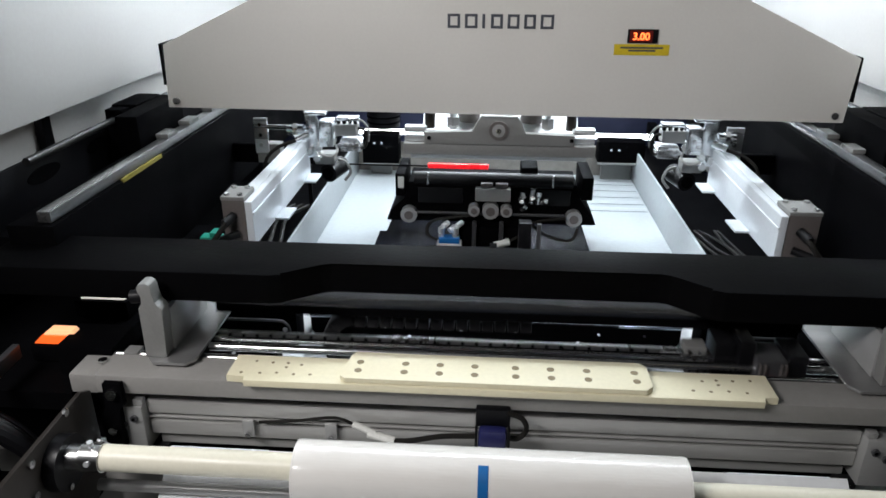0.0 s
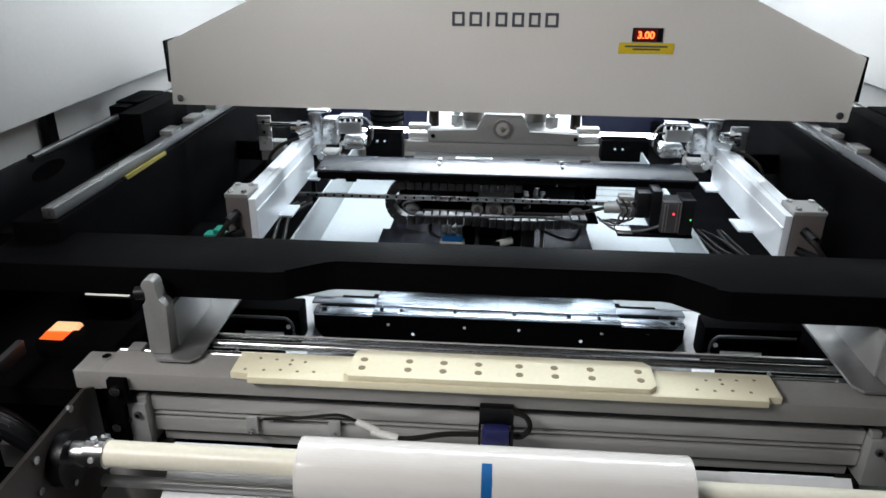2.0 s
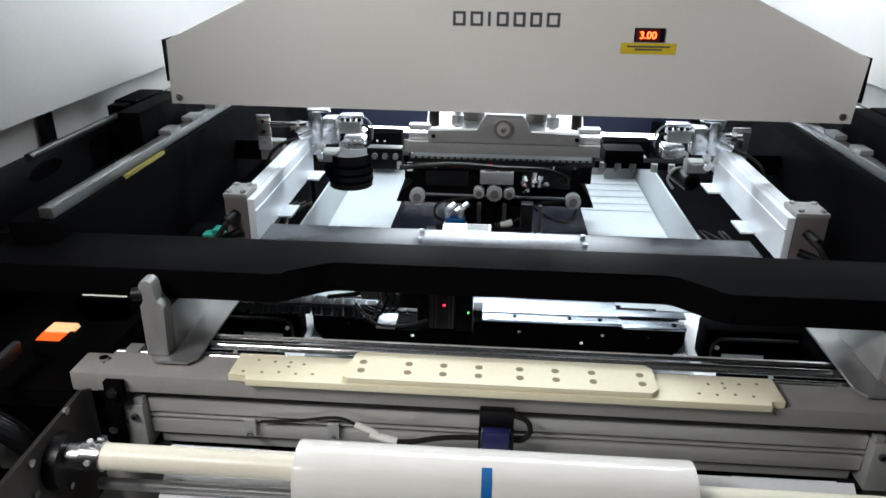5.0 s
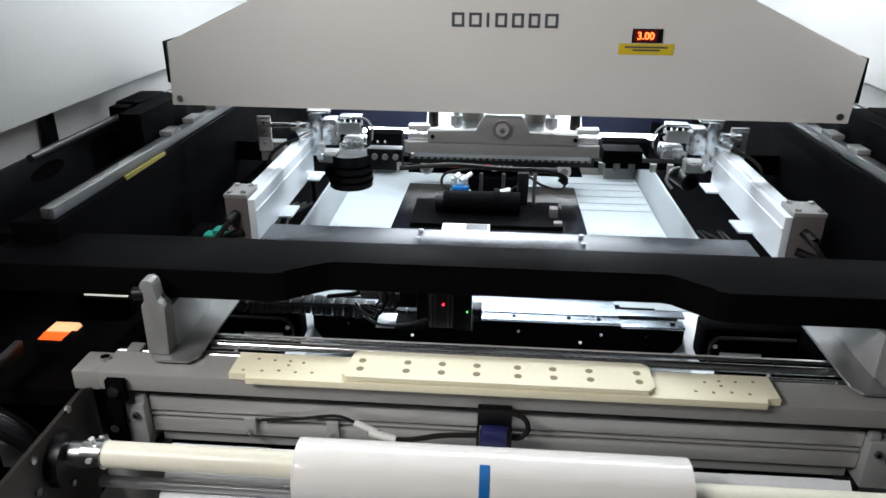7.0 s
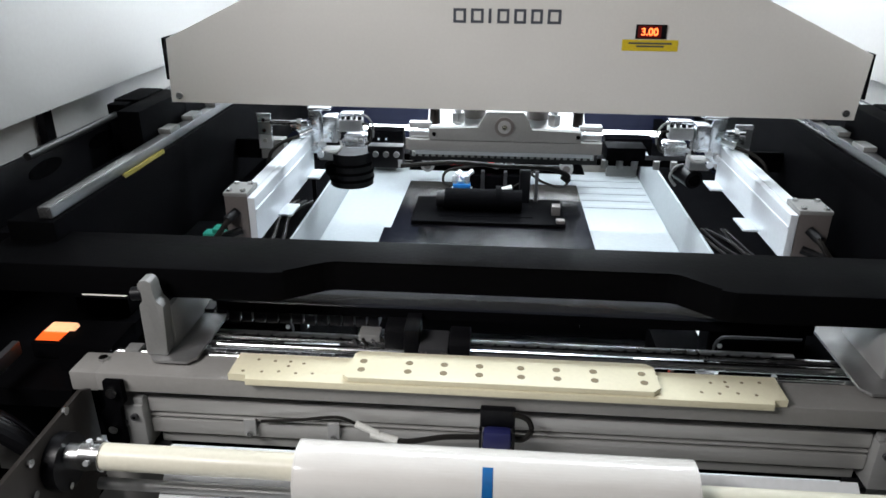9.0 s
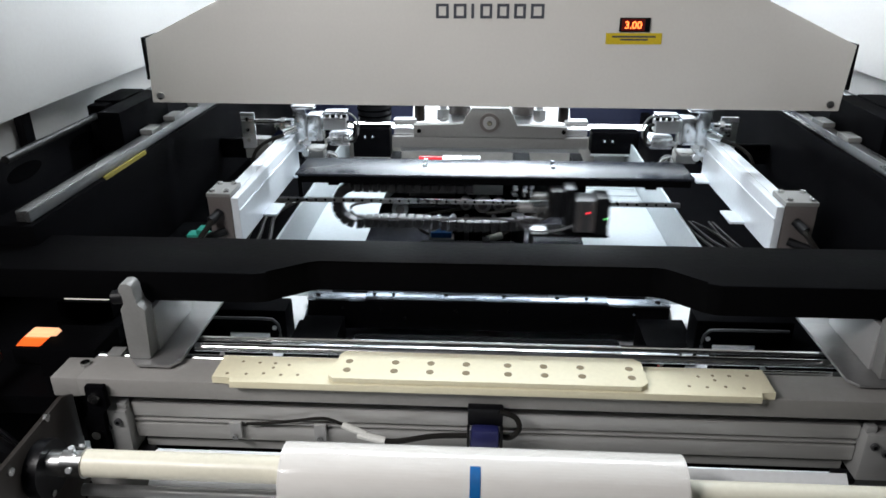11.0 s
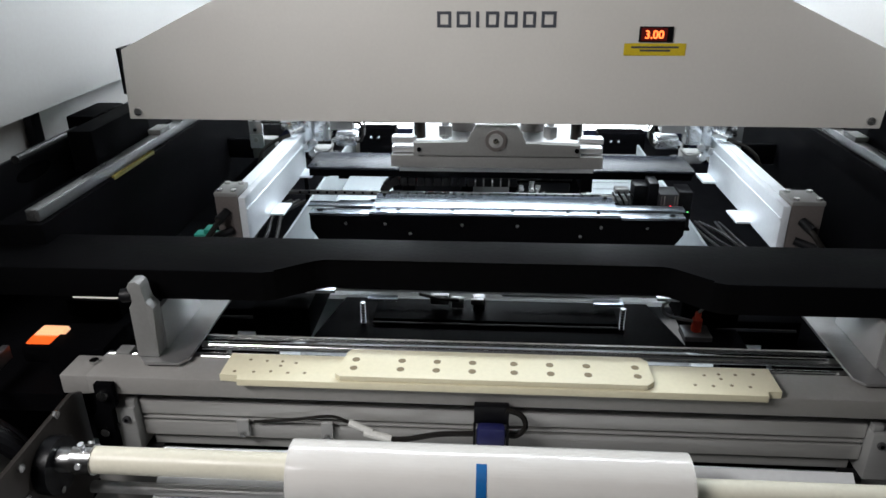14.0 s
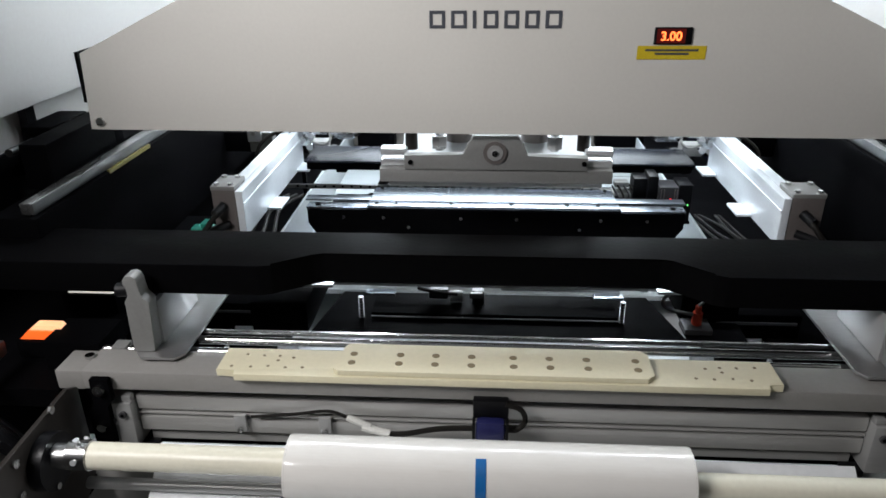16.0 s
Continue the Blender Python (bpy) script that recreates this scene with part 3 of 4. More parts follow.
# Emission added to keep the shaded plate white; not a known lamp.
part("plate", box(B(), -0.65, -0.58, 0.10, 0.125, 0.90, 0.903, 0.0008), mat("white_plate_glow", (0.95, 0.93, 0.85), 0.35, emit=0.7, vary=0.02), ws, "white plate with added glow")
part("bracket", box(B(), -0.66, -0.575, 0.095, 0.13, 0.871, 0.899, 0.002), BLACK, ws)
solid("corner_floor", box(B(), -0.779, -0.56, -0.10, 0.5, 0.84, 0.867), BLACK, (-0.7, 0.2, 0.84), "black deck beside the sill", "deck")
solid("corner_floor", box(B(), 0.64, 0.779, -0.10, 0.5, 0.84, 0.867), BLACK, (0.76, 0.2, 0.84), "black deck beside the sill", "deck")

for k in range(4):
    solid("corrugated_hose", tube(B(), [(-0.78, -0.16 - 0.02 * k, 0.80 + 0.012 * k), (-0.70, -0.14 - 0.02 * k, 0.86 + 0.01 * (k % 2)), (-0.62, -0.15 - 0.012 * k, 0.85 + 0.008 * k), (-0.56, -0.16, 0.79)], 0.011, 10), RUBBER, (-0.68, -0.15, 0.80), "black hose beside the roll plate", "hose", "black hoses")
solid("grey_bar", prism(B(), [(-0.22, 0.885), (-0.06, 0.895), (-0.06, 0.915), (-0.22, 0.907)], 0, -0.655, -0.645, 0.002), SMOKE, (-0.65, -0.14, 0.885), "plain dull grey steel bar beside the sill", "bar")
solid("hose_shelf", box(B(), -0.779, -0.535, -0.40, -0.105, 0.72, 0.735), BLACK, (-0.66, -0.25, 0.72), "black shelf under the hoses", "shelf")

# ---- squeegee head ----
CY = 0.479
head = thing("squeegee_head", (0, CY, 1.07), "beige squeegee head cover with a display and lettering bars", "printing head")
cover = part("cover", prism(B(), [(-0.638, 1.118), (0.622, 1.113), (0.629, 1.228), (0.40, 1.333), (0.25, 1.40), (-0.28, 1.40), (-0.632, 1.235)], 1, CY, CY + 0.004, 0.0015), BEIGE, head, "beige enamelled sheet cover with sloped shoulders")
for x, z in ((-0.6205, 1.131), (0.604, 1.126)):
    part("cover_screw", cyl(B(), (x, CY, z), (x, CY - 0.004, z), 0.0065, 14), STEEL, cover)
# Black strips stand in for the shaded gaps at the cover's sides.
part("edge_shade_strip", box(B(), -0.643, -0.638, CY + 0.0045, CY + 0.20, 1.16, 1.236), BLACK, head)
part("edge_shade_strip", box(B(), 0.6295, 0.6345, CY + 0.0045, CY + 0.20, 1.15, 1.229), BLACK, head)
# seven plain marks where the maker's name stands
x = -0.1015
for w in (0.0225, 0.0225, 0.007, 0.021, 0.021, 0.0205, 0.0235):
    bm = B()
    if w > 0.01:
        for x0, x1, z0, z1 in ((0, 0.0048, 0, 0.0245), (w - 0.0048, w, 0, 0.0245), (0.0048, w - 0.0048, 0, 0.0045), (0.0048, w - 0.0048, 0.020, 0.0245)):
            box(bm, x + x0, x + x1, CY - 0.0008, CY - 0.0001, 1.2715 + z0, 1.2715 + z1)
    else:
        box(bm, x, x + 0.005, CY - 0.0008, CY - 0.0001, 1.2715, 1.296)
    part("name_mark", bm, INK, cover, "plain dark grey mark", smooth=False)
    x += w + 0.0085
disp = part("display", box(B(), 0.2185, 0.2715, CY - 0.003, CY - 0.0002, 1.2495, 1.2735, 0.001), RUBBER, head, "small numeric display")
part("window", box(B(), 0.222, 0.262, CY - 0.0036, CY - 0.0031, 1.2515, 1.2715), DISPLAY, disp, "dark red window")
txt = bpy.data.curves.new("digits", "FONT")
txt.body, txt.size, txt.extrude, txt.align_x, txt.offset = "3.00", 0.0175, 0.0002, "CENTER", 0.0003
txt.materials.append(DIGIT)
dg = new("digits", txt)
dg.parent = disp
dg.location = Vector((0.242, CY - 0.0042, 1.2555)) - BASE[head.name]
dg.rotation_euler = (radians(90), 0, 0)
tagged(dg, "glowing orange digits")
lab = part("warning_label", box(B(), 0.197, 0.294, CY - 0.0008, CY - 0.0001, 1.2285, 1.2475), YELLOW, head, "yellow warning label with unreadable print")
for z, x0, x1 in ((1.240, 0.208, 0.283), (1.235, 0.222, 0.27)):
    part("print_line", box(B(), x0, x1, CY - 0.0012, CY - 0.0009, z, z + 0.003), INK, lab, smooth=False)
# squeegee unit below the cover
SY = CY + 0.02
part("front_plate", prism(B(), [(-0.147, 1.052), (0.143, 1.052), (0.143, 1.074), (0.048, 1.074), (0.043, 1.092), (0.032, 1.108), (-0.036, 1.108), (-0.047, 1.092), (-0.052, 1.076), (-0.147, 1.076)], 1, SY, SY + 0.014, 0.0015), GREY, head, "grey front plate with a raised middle")
emb = part("emblem", cyl(B(), (-0.003, SY, 1.081), (-0.003, SY - 0.003, 1.081), 0.0185, 28), BOXG, head, "round dark aluminium emblem")
part("ring", cyl(B(), (-0.003, SY - 0.003, 1.081), (-0.003, SY - 0.0045, 1.081), 0.0125, 24), ALU, emb)
part("centre_screw", cyl(B(), (-0.003, SY - 0.0045, 1.081), (-0.003, SY - 0.007, 1.081), 0.005, 12), STEEL, emb)
part("blade_holder", box(B(), -0.188, 0.184, SY + 0.004, SY + 0.03, 1.029, 1.0515, 0.002), GREY, head, "grey squeegee blade holder")
part("blade", prism(B(), [(SY + 0.012, 1.0285), (SY + 0.026, 1.0285), (SY + 0.022, 1.018), (SY + 0.018, 1.018)], 0, -0.175, 0.17), ALU, head, "metal squeegee blade")
for s, xe in ((-1, -0.165), (1, 0.162)):
    for z in (1.055, 1.072):
        part("holder_lug", box(B(), xe - 0.022, xe + 0.022, SY + 0.015, SY + 0.04, z - 0.002, z + 0.009, 0.002), BRIGHT, head)
    part("guide_column", cyl(B(), (s * 0.138, SY + 0.035, 1.076), (s * 0.138, SY + 0.035, 1.25), 0.010, 18), BROWN, head)
    part("spindle", cyl(B(), (s * 0.092, SY + 0.03, 1.076), (s * 0.092, SY + 0.03, 1.24), 0.007, 14), BRIGHT, head)
    part("spindle_nut", cyl(B(), (s * 0.092, SY + 0.03, 1.08), (s * 0.092, SY + 0.03, 1.10), 0.013, 6), STEEL, head)
    part("bellows", cyl(B(), (s * 0.062, SY + 0.06, 1.085), (s * 0.062, SY + 0.06, 1.12), 0.022, 20), BOXG, head)
    part("plate_bolt", cyl(B(), (s * 0.137, SY, 1.064), (s * 0.137, SY - 0.003, 1.064), 0.004, 10), BLACK, head)
part("back_plate", prism(B(), [(SY + 0.045, 1.060), (SY + 0.125, 1.125), (SY + 0.125, 1.118), (SY + 0.048, 1.054)], 0, -0.155, 0.155, 0.001), WHITE, head, "bright slanted rear plate")
part("head_beam", box(B(), -0.38, 0.38, CY + 0.17, CY + 0.23, 1.20, 1.30, 0.003), BLACK, head, "black carrier beam")
for s in (-1, 1):
    part("carriage_block", box(B(), *sorted((s * 0.655, s * 0.697)), CY - 0.10, CY + 0.10, 1.0525, 1.122, 0.004), BLACK, head, "black linear carriage")
    part("carriage_arm", box(B(), *sorted((s * 0.38, s * 0.60)), CY + 0.03, CY + 0.23, 1.152, 1.19, 0.003), BLACK, head)
    part("bushing", box(B(), *sorted((s * 0.6975, s * 0.748)), CY - 0.01, CY + 0.10, 1.0955, 1.124, 0.004), BLACK, head)

# ---- vision gantry ----
GY = 0.635
gantry = thing("vision_gantry", (0, GY, 0.94), "black vision gantry plate sliding between the rails", "gantry")
part("plate", box(B(), -0.41, 0.422, GY, GY + 0.115, 0.940, 0.945, 0.0015), GPLATE, gantry, "satin black cover plate")
part("beam", box(B(), -0.40, 0.41, GY + 0.012, GY + 0.10, 0.927, 0.9395, 0.002), BLACK, gantry)
for x in (-0.345, 0.352):
    part("end_bracket", box(B(), x - 0.012, x + 0.012, GY + 0.07, GY + 0.10, 0.895, 0.9265, 0.002), BLACK, gantry)
part("front_lip", box(B(), -0.405, 0.415, GY + 0.001, GY + 0.006, 0.925, 0.9395), BLACK, gantry)
for x in (-0.140, 0.138):
    for y in (0.066, 0.103):
        part("plate_screw", cyl(B(), (x, GY + y, 0.945), (x, GY + y, 0.949), 0.0045, 12), NICKEL, gantry)
part("linear_rail", box(B(), -0.46, 0.40, GY + 0.003, GY + 0.013, 0.880, 0.8885, 0.001), GUIDE, gantry, "steel rail with drilled holes")
rh = part("rail_hole", cyl(B(), (-0.43, GY + 0.003, 0.886), (-0.43, GY + 0.002, 0.886), 0.003, 8), BLACK, gantry)
for i in range(1, 41):
    alike("rail_hole", rh, gantry, (0.02 * i, 0, 0))
sup = part("support_plate", box(B(), -0.105, -0.02, GY + 0.1155, GY + 0.147, 0.942, 0.945), WHITE, gantry, "small white plate with a grey corner")
part("grey_corner", box(B(), -0.062, -0.024, GY + 0.118, GY + 0.144, 0.9452, 0.9458), SMOKE, sup)

chain = thing("cable_chain", (0, GY + 0.03, 0.81), "black looped plastic cable chain hanging from the gantry", "cable chain")
for i in range(30):
    if i < 22:
        x, z, a = -0.20 + i * 0.0185, 0.826 + 0.004 * math.sin(i * 0.35), 0
        bm = box(B(), x - 0.008, x + 0.008, GY + 0.016, GY + 0.047, z - 0.011, z + 0.011, 0.002)
        prism(bm, [(x - 0.007, z - 0.010), (x - 0.002, z - 0.010), (x + 0.004, z + 0.0125), (x - 0.001, z + 0.0125)], 1, GY + 0.0125, GY + 0.0155)
    else:
        k = i - 21
        ang = -math.pi / 2 - k * math.pi / 9
        cx, cz, rr = -0.205, 0.868, 0.043
        m = pose(cx + rr * math.cos(ang), GY + 0.0315, cz + rr * math.sin(ang), 0, -math.degrees(ang) - 90, 0)
        bm = box(B(), -0.008, 0.008, -0.016, 0.016, -0.010, 0.010, 0.002)
        bmesh.ops.transform(bm, matrix=m, verts=bm.verts)
    part("chain_link", bm, CHAIN, chain)
for i in range(14):
    x = -0.20 + i * 0.0185
    part("chain_link", box(B(), x - 0.008, x + 0.008, GY + 0.016, GY + 0.047, 0.899, 0.919, 0.002), CHAIN, chain)
part("cable", tube(B(), [(-0.17, GY + 0.012, 0.88), (-0.215, GY + 0.012, 0.868), (-0.19, GY + 0.012, 0.842), (-0.05, GY + 0.012, 0.841), (0.1, GY + 0.012, 0.845), (0.19, GY + 0.012, 0.83)], 0.003), SMOKE, chain, "grey cables in the chain")

vis = thing("vision_camera", (0.36, GY - 0.01, 0.815), "grey inspection camera block with a red status light", "camera")
part("slide", box(B(), 0.299, 0.327, GY - 0.040, GY + 0.002, 0.855, 0.912, 0.003), RUBBER, vis)
part("mount", box(B(), 0.3275, 0.3475, GY - 0.050, GY + 0.0015, 0.838, 0.920, 0.002), RUBBER, vis)
part("housing", box(B(), 0.348, 0.387, GY - 0.062, GY - 0.010, 0.832, 0.901, 0.003), SMOKE, vis, "grey camera housing")
part("side_block", box(B(), 0.3875, 0.416, GY - 0.058, GY - 0.004, 0.826, 0.905, 0.003), RUBBER, vis)
for x in (0.351, 0.357, 0.378, 0.3835):
    part("cooling_rib", box(B(), x, x + 0.0022, GY - 0.0655, GY - 0.0625, 0.836, 0.897), BOXG, vis)
part("status_light", cyl(B(), (0.3715, GY - 0.0625, 0.8756), (0.3715, GY - 0.0645, 0.8756), 0.0018, 10), REDLED, vis, "red status light")
part("green_light", cyl(B(), (0.409, GY - 0.0585, 0.862), (0.409, GY - 0.0600, 0.862), 0.0016, 8), mat("green_led", (0.2, 1.0, 0.25), 0.3, emit=1.5, vary=0.02), vis, "small green status light")
part("base_plate", box(B(), 0.262, 0.418, GY - 0.060, GY - 0.003, 0.820, 0.8255, 0.001), BLACK, vis)
part("bright_foot", box(B(), 0.262, 0.292, GY - 0.058, GY - 0.012, 0.8258, 0.8285, 0.0005), BRIGHT, vis)
part("connector", cyl(B(), (0.235, GY - 0.015, 0.868), (0.268, GY - 0.020, 0.870), 0.012, 14), GREY, vis, "round pale connector")
part("connector", box(B(), 0.2685, 0.2985, GY - 0.034, GY - 0.006, 0.852, 0.876, 0.004), GREY, vis)
part("top_connector", box(B(), 0.262, 0.292, GY - 0.03, GY - 0.006, 0.888, 0.900, 0.003), GREY, vis)
for k in range(4):
    y = GY - 0.036 - 0.003 * k
    part("lead", tube(B(), [(0.292 - 0.012 * k, y + 0.012, 0.894), (0.302 - 0.011 * k, y, 0.880 - 0.003 * k), (0.300 - 0.012 * k, y, 0.862), (0.285 - 0.010 * k, y, 0.848 - 0.003 * k), (0.250 - 0.008 * k, y + 0.02, 0.842)], 0.0022), SMOKE if k % 2 else CABLE, vis)
part("lead", tube(B(), [(0.235, GY - 0.015, 0.868), (0.222, GY - 0.012, 0.862), (0.20, GY + 0.005, 0.850), (0.17, GY + 0.012, 0.842)], 0.004), CABLE, vis)
part("lead", tube(B(), [(0.222, GY - 0.014, 0.846), (0.26, GY - 0.05, 0.830), (0.31, GY - 0.062, 0.836), (0.345, GY - 0.066, 0.850)], 0.0025), SMOKE, vis)

# ---- lower cleaning carriage with three knobs ----
CYY = 0.80
cl = thing("cleaning_carriage", (-0.01, CYY + 0.1, 0.71), "black cleaning carriage with three grey knobs and loose cables", "carriage")
part("body", prism(B(), [(-0.27, 0.772), (0.248, 0.772), (0.235, 0.80), (0.20, 0.84), (0.195, 0.875), (-0.215, 0.875), (-0.22, 0.83), (-0.26, 0.80)], 1, CYY, CYY + 0.12, 0.004), BLACK, cl)
part("roller_cover", cyl(B(), (-0.20, CYY + 0.01, 0.88), (0.185, CYY + 0.01, 0.88), 0.018, 20), RUBBER, cl)
part("base", box(B(), -0.09, 0.06, CYY - 0.03, CYY + 0.12, 0.7065, 0.7715, 0.003), BLACK, cl)
part("centre_block", box(B(), -0.05, 0.035, CYY - 0.022, CYY - 0.001, 0.835, 0.868, 0.003), GREY, cl)
for xk, rk in ((-0.052, 0.014), (-0.012, 0.02), (0.026, 0.014)):
    kn = part("knob", cyl(B(), (xk, CYY - 0.002, 0.812), (xk, CYY - 0.028, 0.812), rk, 22), ALU, cl, "round grey knob")
    part("knob_cap", cyl(B(), (xk, CYY - 0.028, 0.812), (xk, CYY - 0.031, 0.812), rk * 0.55, 16), BOXG, kn)
for xk in (-0.212, 0.19):
    part("end_roller", cyl(B(), (xk, CYY - 0.001, 0.795), (xk, CYY - 0.022, 0.795), 0.02, 20), ALU, cl)
    part("roller_cap", cyl(B(), (xk, CYY - 0.022, 0.795), (xk, CYY - 0.025, 0.795), 0.011, 16), BOXG, cl)
part("side_frame", box(B(), -0.245, -0.222, CYY - 0.01, CYY + 0.13, 0.84, 0.897, 0.003), BLACK, cl)
part("side_frame", box(B(), 0.205, 0.232, CYY - 0.01, CYY + 0.13, 0.84, 0.897, 0.003), BLACK, cl)
for xk in (-0.165, 0.135):
    part("pin", cyl(B(), (xk, CYY - 0.012, 0.872), (xk, CYY - 0.012, 0.902), 0.003, 8), STEEL, cl)
for x0, x1 in ((-0.19, -0.08), (0.06, 0.18)):
    part("recess_plate", box(B(), x0, x1, CYY - 0.004, CYY - 0.0005, 0.822, 0.862, 0.002), RUBBER, cl)
part("bar", cyl(B(), (-0.20, CYY - 0.012, 0.800), (0.18, CYY - 0.012, 0.800), 0.004, 10), SMOKE, cl)
part("bracket", box(B(), -0.055, -0.045, CYY - 0.05, CYY - 0.0305, 0.7065, 0.79, 0.002), SMOKE, cl)
part("bracket", box(B(), 0.010, 0.020, CYY - 0.05, CYY - 0.0305, 0.7065, 0.79, 0.002), SMOKE, cl)
part("rear_column", box(B(), 0.06, 0.10, CYY + 0.02, CYY + 0.10, 0.8755, 0.91, 0.003), BLACK, cl)
part("indicator", box(B(), -0.238, -0.224, CYY - 0.013, CYY - 0.0105, 0.862, 0.89), CLEAR, cl)
part("blue_plug", box(B(), -0.135, -0.085, CYY - 0.06, CYY - 0.031, 0.738, 0.752, 0.002), BLUE, cl, "blue plug")
part("blue_plug_shell", box(B(), -0.14, -0.08, CYY - 0.06, CYY - 0.031, 0.7065, 0.7375, 0.002), CLEAR, cl)
for xk in (-0.13, -0.095):
    part("plug_screw", cyl(B(), (xk, CYY - 0.046, 0.752), (xk, CYY - 0.046, 0.775), 0.008, 10), BRIGHT, cl)
part("white_plug", cyl(B(), (0.0, CYY - 0.055, 0.735), (0.035, CYY - 0.045, 0.742), 0.009, 10), CLEAR, cl)
part("hose", tube(B(), [(0.035, CYY - 0.045, 0.742), (0.08, CYY - 0.04, 0.77), (0.10, CYY - 0.03, 0.79), (0.17, CYY - 0.03, 0.80)], 0.004), CABLE, cl)
part("hose", tube(B(), [(0.08, CYY - 0.03, 0.79), (0.12, CYY - 0.05, 0.765), (0.18, CYY - 0.05, 0.75), (0.20, CYY - 0.03, 0.775)], 0.004), CABLE, cl)
part("hose", tube(B(), [(-0.14, CYY - 0.045, 0.74), (-0.165, CYY - 0.04, 0.755), (-0.15, CYY - 0.03, 0.785), (-0.06, CYY - 0.025, 0.80)], 0.004), CABLE, cl)
for xk, h in ((0.06, 0.03), (0.085, 0.04), (0.10, 0.03)):
    part("fitting", cyl(B(), (xk, CYY - 0.01, 0.83), (xk + 0.004, CYY - 0.012, 0.83 + h), 0.007, 10), STEEL, cl)

# drive unit trailing on the carriage's front
part("drive_base", box(B(), -0.235, 0.175, CYY - 0.26, CYY - 0.065, 0.7065, 0.716, 0.003), BLACK, cl)
part("drive_motor", cyl(B(), (-0.15, CYY - 0.17, 0.748), (0.06, CYY - 0.17, 0.748), 0.030, 24), BLACK, cl, "black drive motor")
part("motor_flange", cyl(B(), (-0.012, CYY - 0.17, 0.752), (0.004, CYY - 0.17, 0.752), 0.036, 24), BLACK, cl)
part("motor_cap", cyl(B(), (-0.172, CYY - 0.17, 0.748), (-0.1505, CYY - 0.17, 0.748), 0.024, 20), RUBBER, cl)
part("motor_foot", box(B(), -0.16, 0.09, CYY - 0.215, CYY - 0.12, 0.7162, 0.7175, 0.0005), BLACK, cl)
part("sensor_block", box(B(), 0.142, 0.164, CYY - 0.195, CYY - 0.165, 0.7162, 0.742, 0.002), BOXG, cl, "small grey sensor block")
part("sensor_block", box(B(), 0.150, 0.172, CYY - 0.255, CYY - 0.235, 0.7162, 0.726, 0.002), BOXG, cl)
part("drive_post", box(B(), 0.098, 0.108, CYY - 0.09, CYY - 0.08, 0.7162, 0.806, 0.001), SMOKE, cl)
part("drive_column", box(B(), 0.055, 0.085, CYY - 0.10, CYY - 0.07, 0.7162, 0.812, 0.003), RUBBER, cl)

rl = thing("red_lamp", (-0.25, CYY + 0.05, 0.80), "glowing red lamp bar on a thin black arm", "lamp")
part("bar", box(B(), -0.17, -0.02, CYY + 0.045, CYY + 0.055, 0.895, 0.907, 0.002), REDGLOW, rl, "glowing red bar")
part("arm", box(B(), -0.465, -0.171, CYY + 0.048, CYY + 0.052, 0.898, 0.901), BLACK, rl)
part("arm_post", box(B(), -0.475, -0.4655, CYY + 0.045, CYY + 0.055, 0.761, 0.903), BLACK, rl)

for x0, x1, z0, z1 in ((-0.427, -0.309, 0.748, 0.842), (0.324, 0.47, 0.768, 0.836)):
    rb = thing("rear_block", ((x0 + x1) / 2, 1.39, 0.70), "black block with bright screws at the tray's back", "block", "rear blocks")
    part("body", box(B(), x0, x1, 1.36, 1.42, z0, z1, 0.004), BLACK, rb)
    part("foot", box(B(), x0 + 0.02, x1 - 0.03, 1.40, 1.419, 0.7005, z0 - 0.0005, 0.002), GREY, rb)
    part("lower_edge", box(B(), x0, x1, 1.357, 1.363, z0 - 0.006, z0 - 0.0005), ALU, rb)
    for k in range(2):
        part("screw", cyl(B(), (x0 + 0.04 + 0.024 * k, 1.36, z1 - 0.026), (x0 + 0.04 + 0.024 * k, 1.355, z1 - 0.026), 0.0036, 10), BRIGHT, rb)
# Brownish grey with a slightly uneven tone.
part("tray_back", box(B(), -0.455, 0.445, 1.44, 1.446, 0.7005, 0.80, 0.001), mat("brownish_sheet_metal", (0.24, 0.22, 0.20), 0.35, 0.4, scale=10, vary=0.2), tray, "dull brownish-grey rear wall of the tray")
for k, (xk, zk) in enumerate(((0.058, 0.842), (0.070, 0.83), (0.064, 0.815), (0.095, 0.838), (0.112, 0.832))):
    part("elbow", cyl(B(), (xk, CYY - 0.012, zk), (xk + 0.008 * (-1) ** k, CYY - 0.026, zk + 0.010), 0.006, 10), STEEL, cl)
for xk in (-0.036, 0.0):
    part("top_block", box(B(), xk - 0.001, xk + 0.028, CYY - 0.018, CYY - 0.002, 0.8685, 0.88, 0.002), BOXG, cl)
for k, (xk, zk) in enumerate(((-0.126, 0.778), (-0.092, 0.78), (-0.11, 0.768))):
    part("plug_elbow", cyl(B(), (xk, CYY - 0.05, zk), (xk + 0.012, CYY - 0.036, zk + 0.006), 0.007, 10), BRIGHT, cl)

# ---- rear inspection bar ----
EY = 0.80
eb = thing("lighting_bar", (0, EY, 0.86), "black bar with cable chain and a round camera lens", "bar")
part("bar", box(B(), -0.30, 0.45, EY + 0.01, EY + 0.05, 0.915, 0.932, 0.002), BLACK, eb)
part("chain_back", box(B(), -0.22, 0.22, EY - 0.005, EY + 0.009, 0.92, 0.945, 0.002), CHAIN, eb)
for i in range(28):
    part("chain_tooth", box(B(), -0.215 + i * 0.0155, -0.206 + i * 0.0155, EY - 0.009, EY - 0.0055, 0.932, 0.944), GREY, eb)
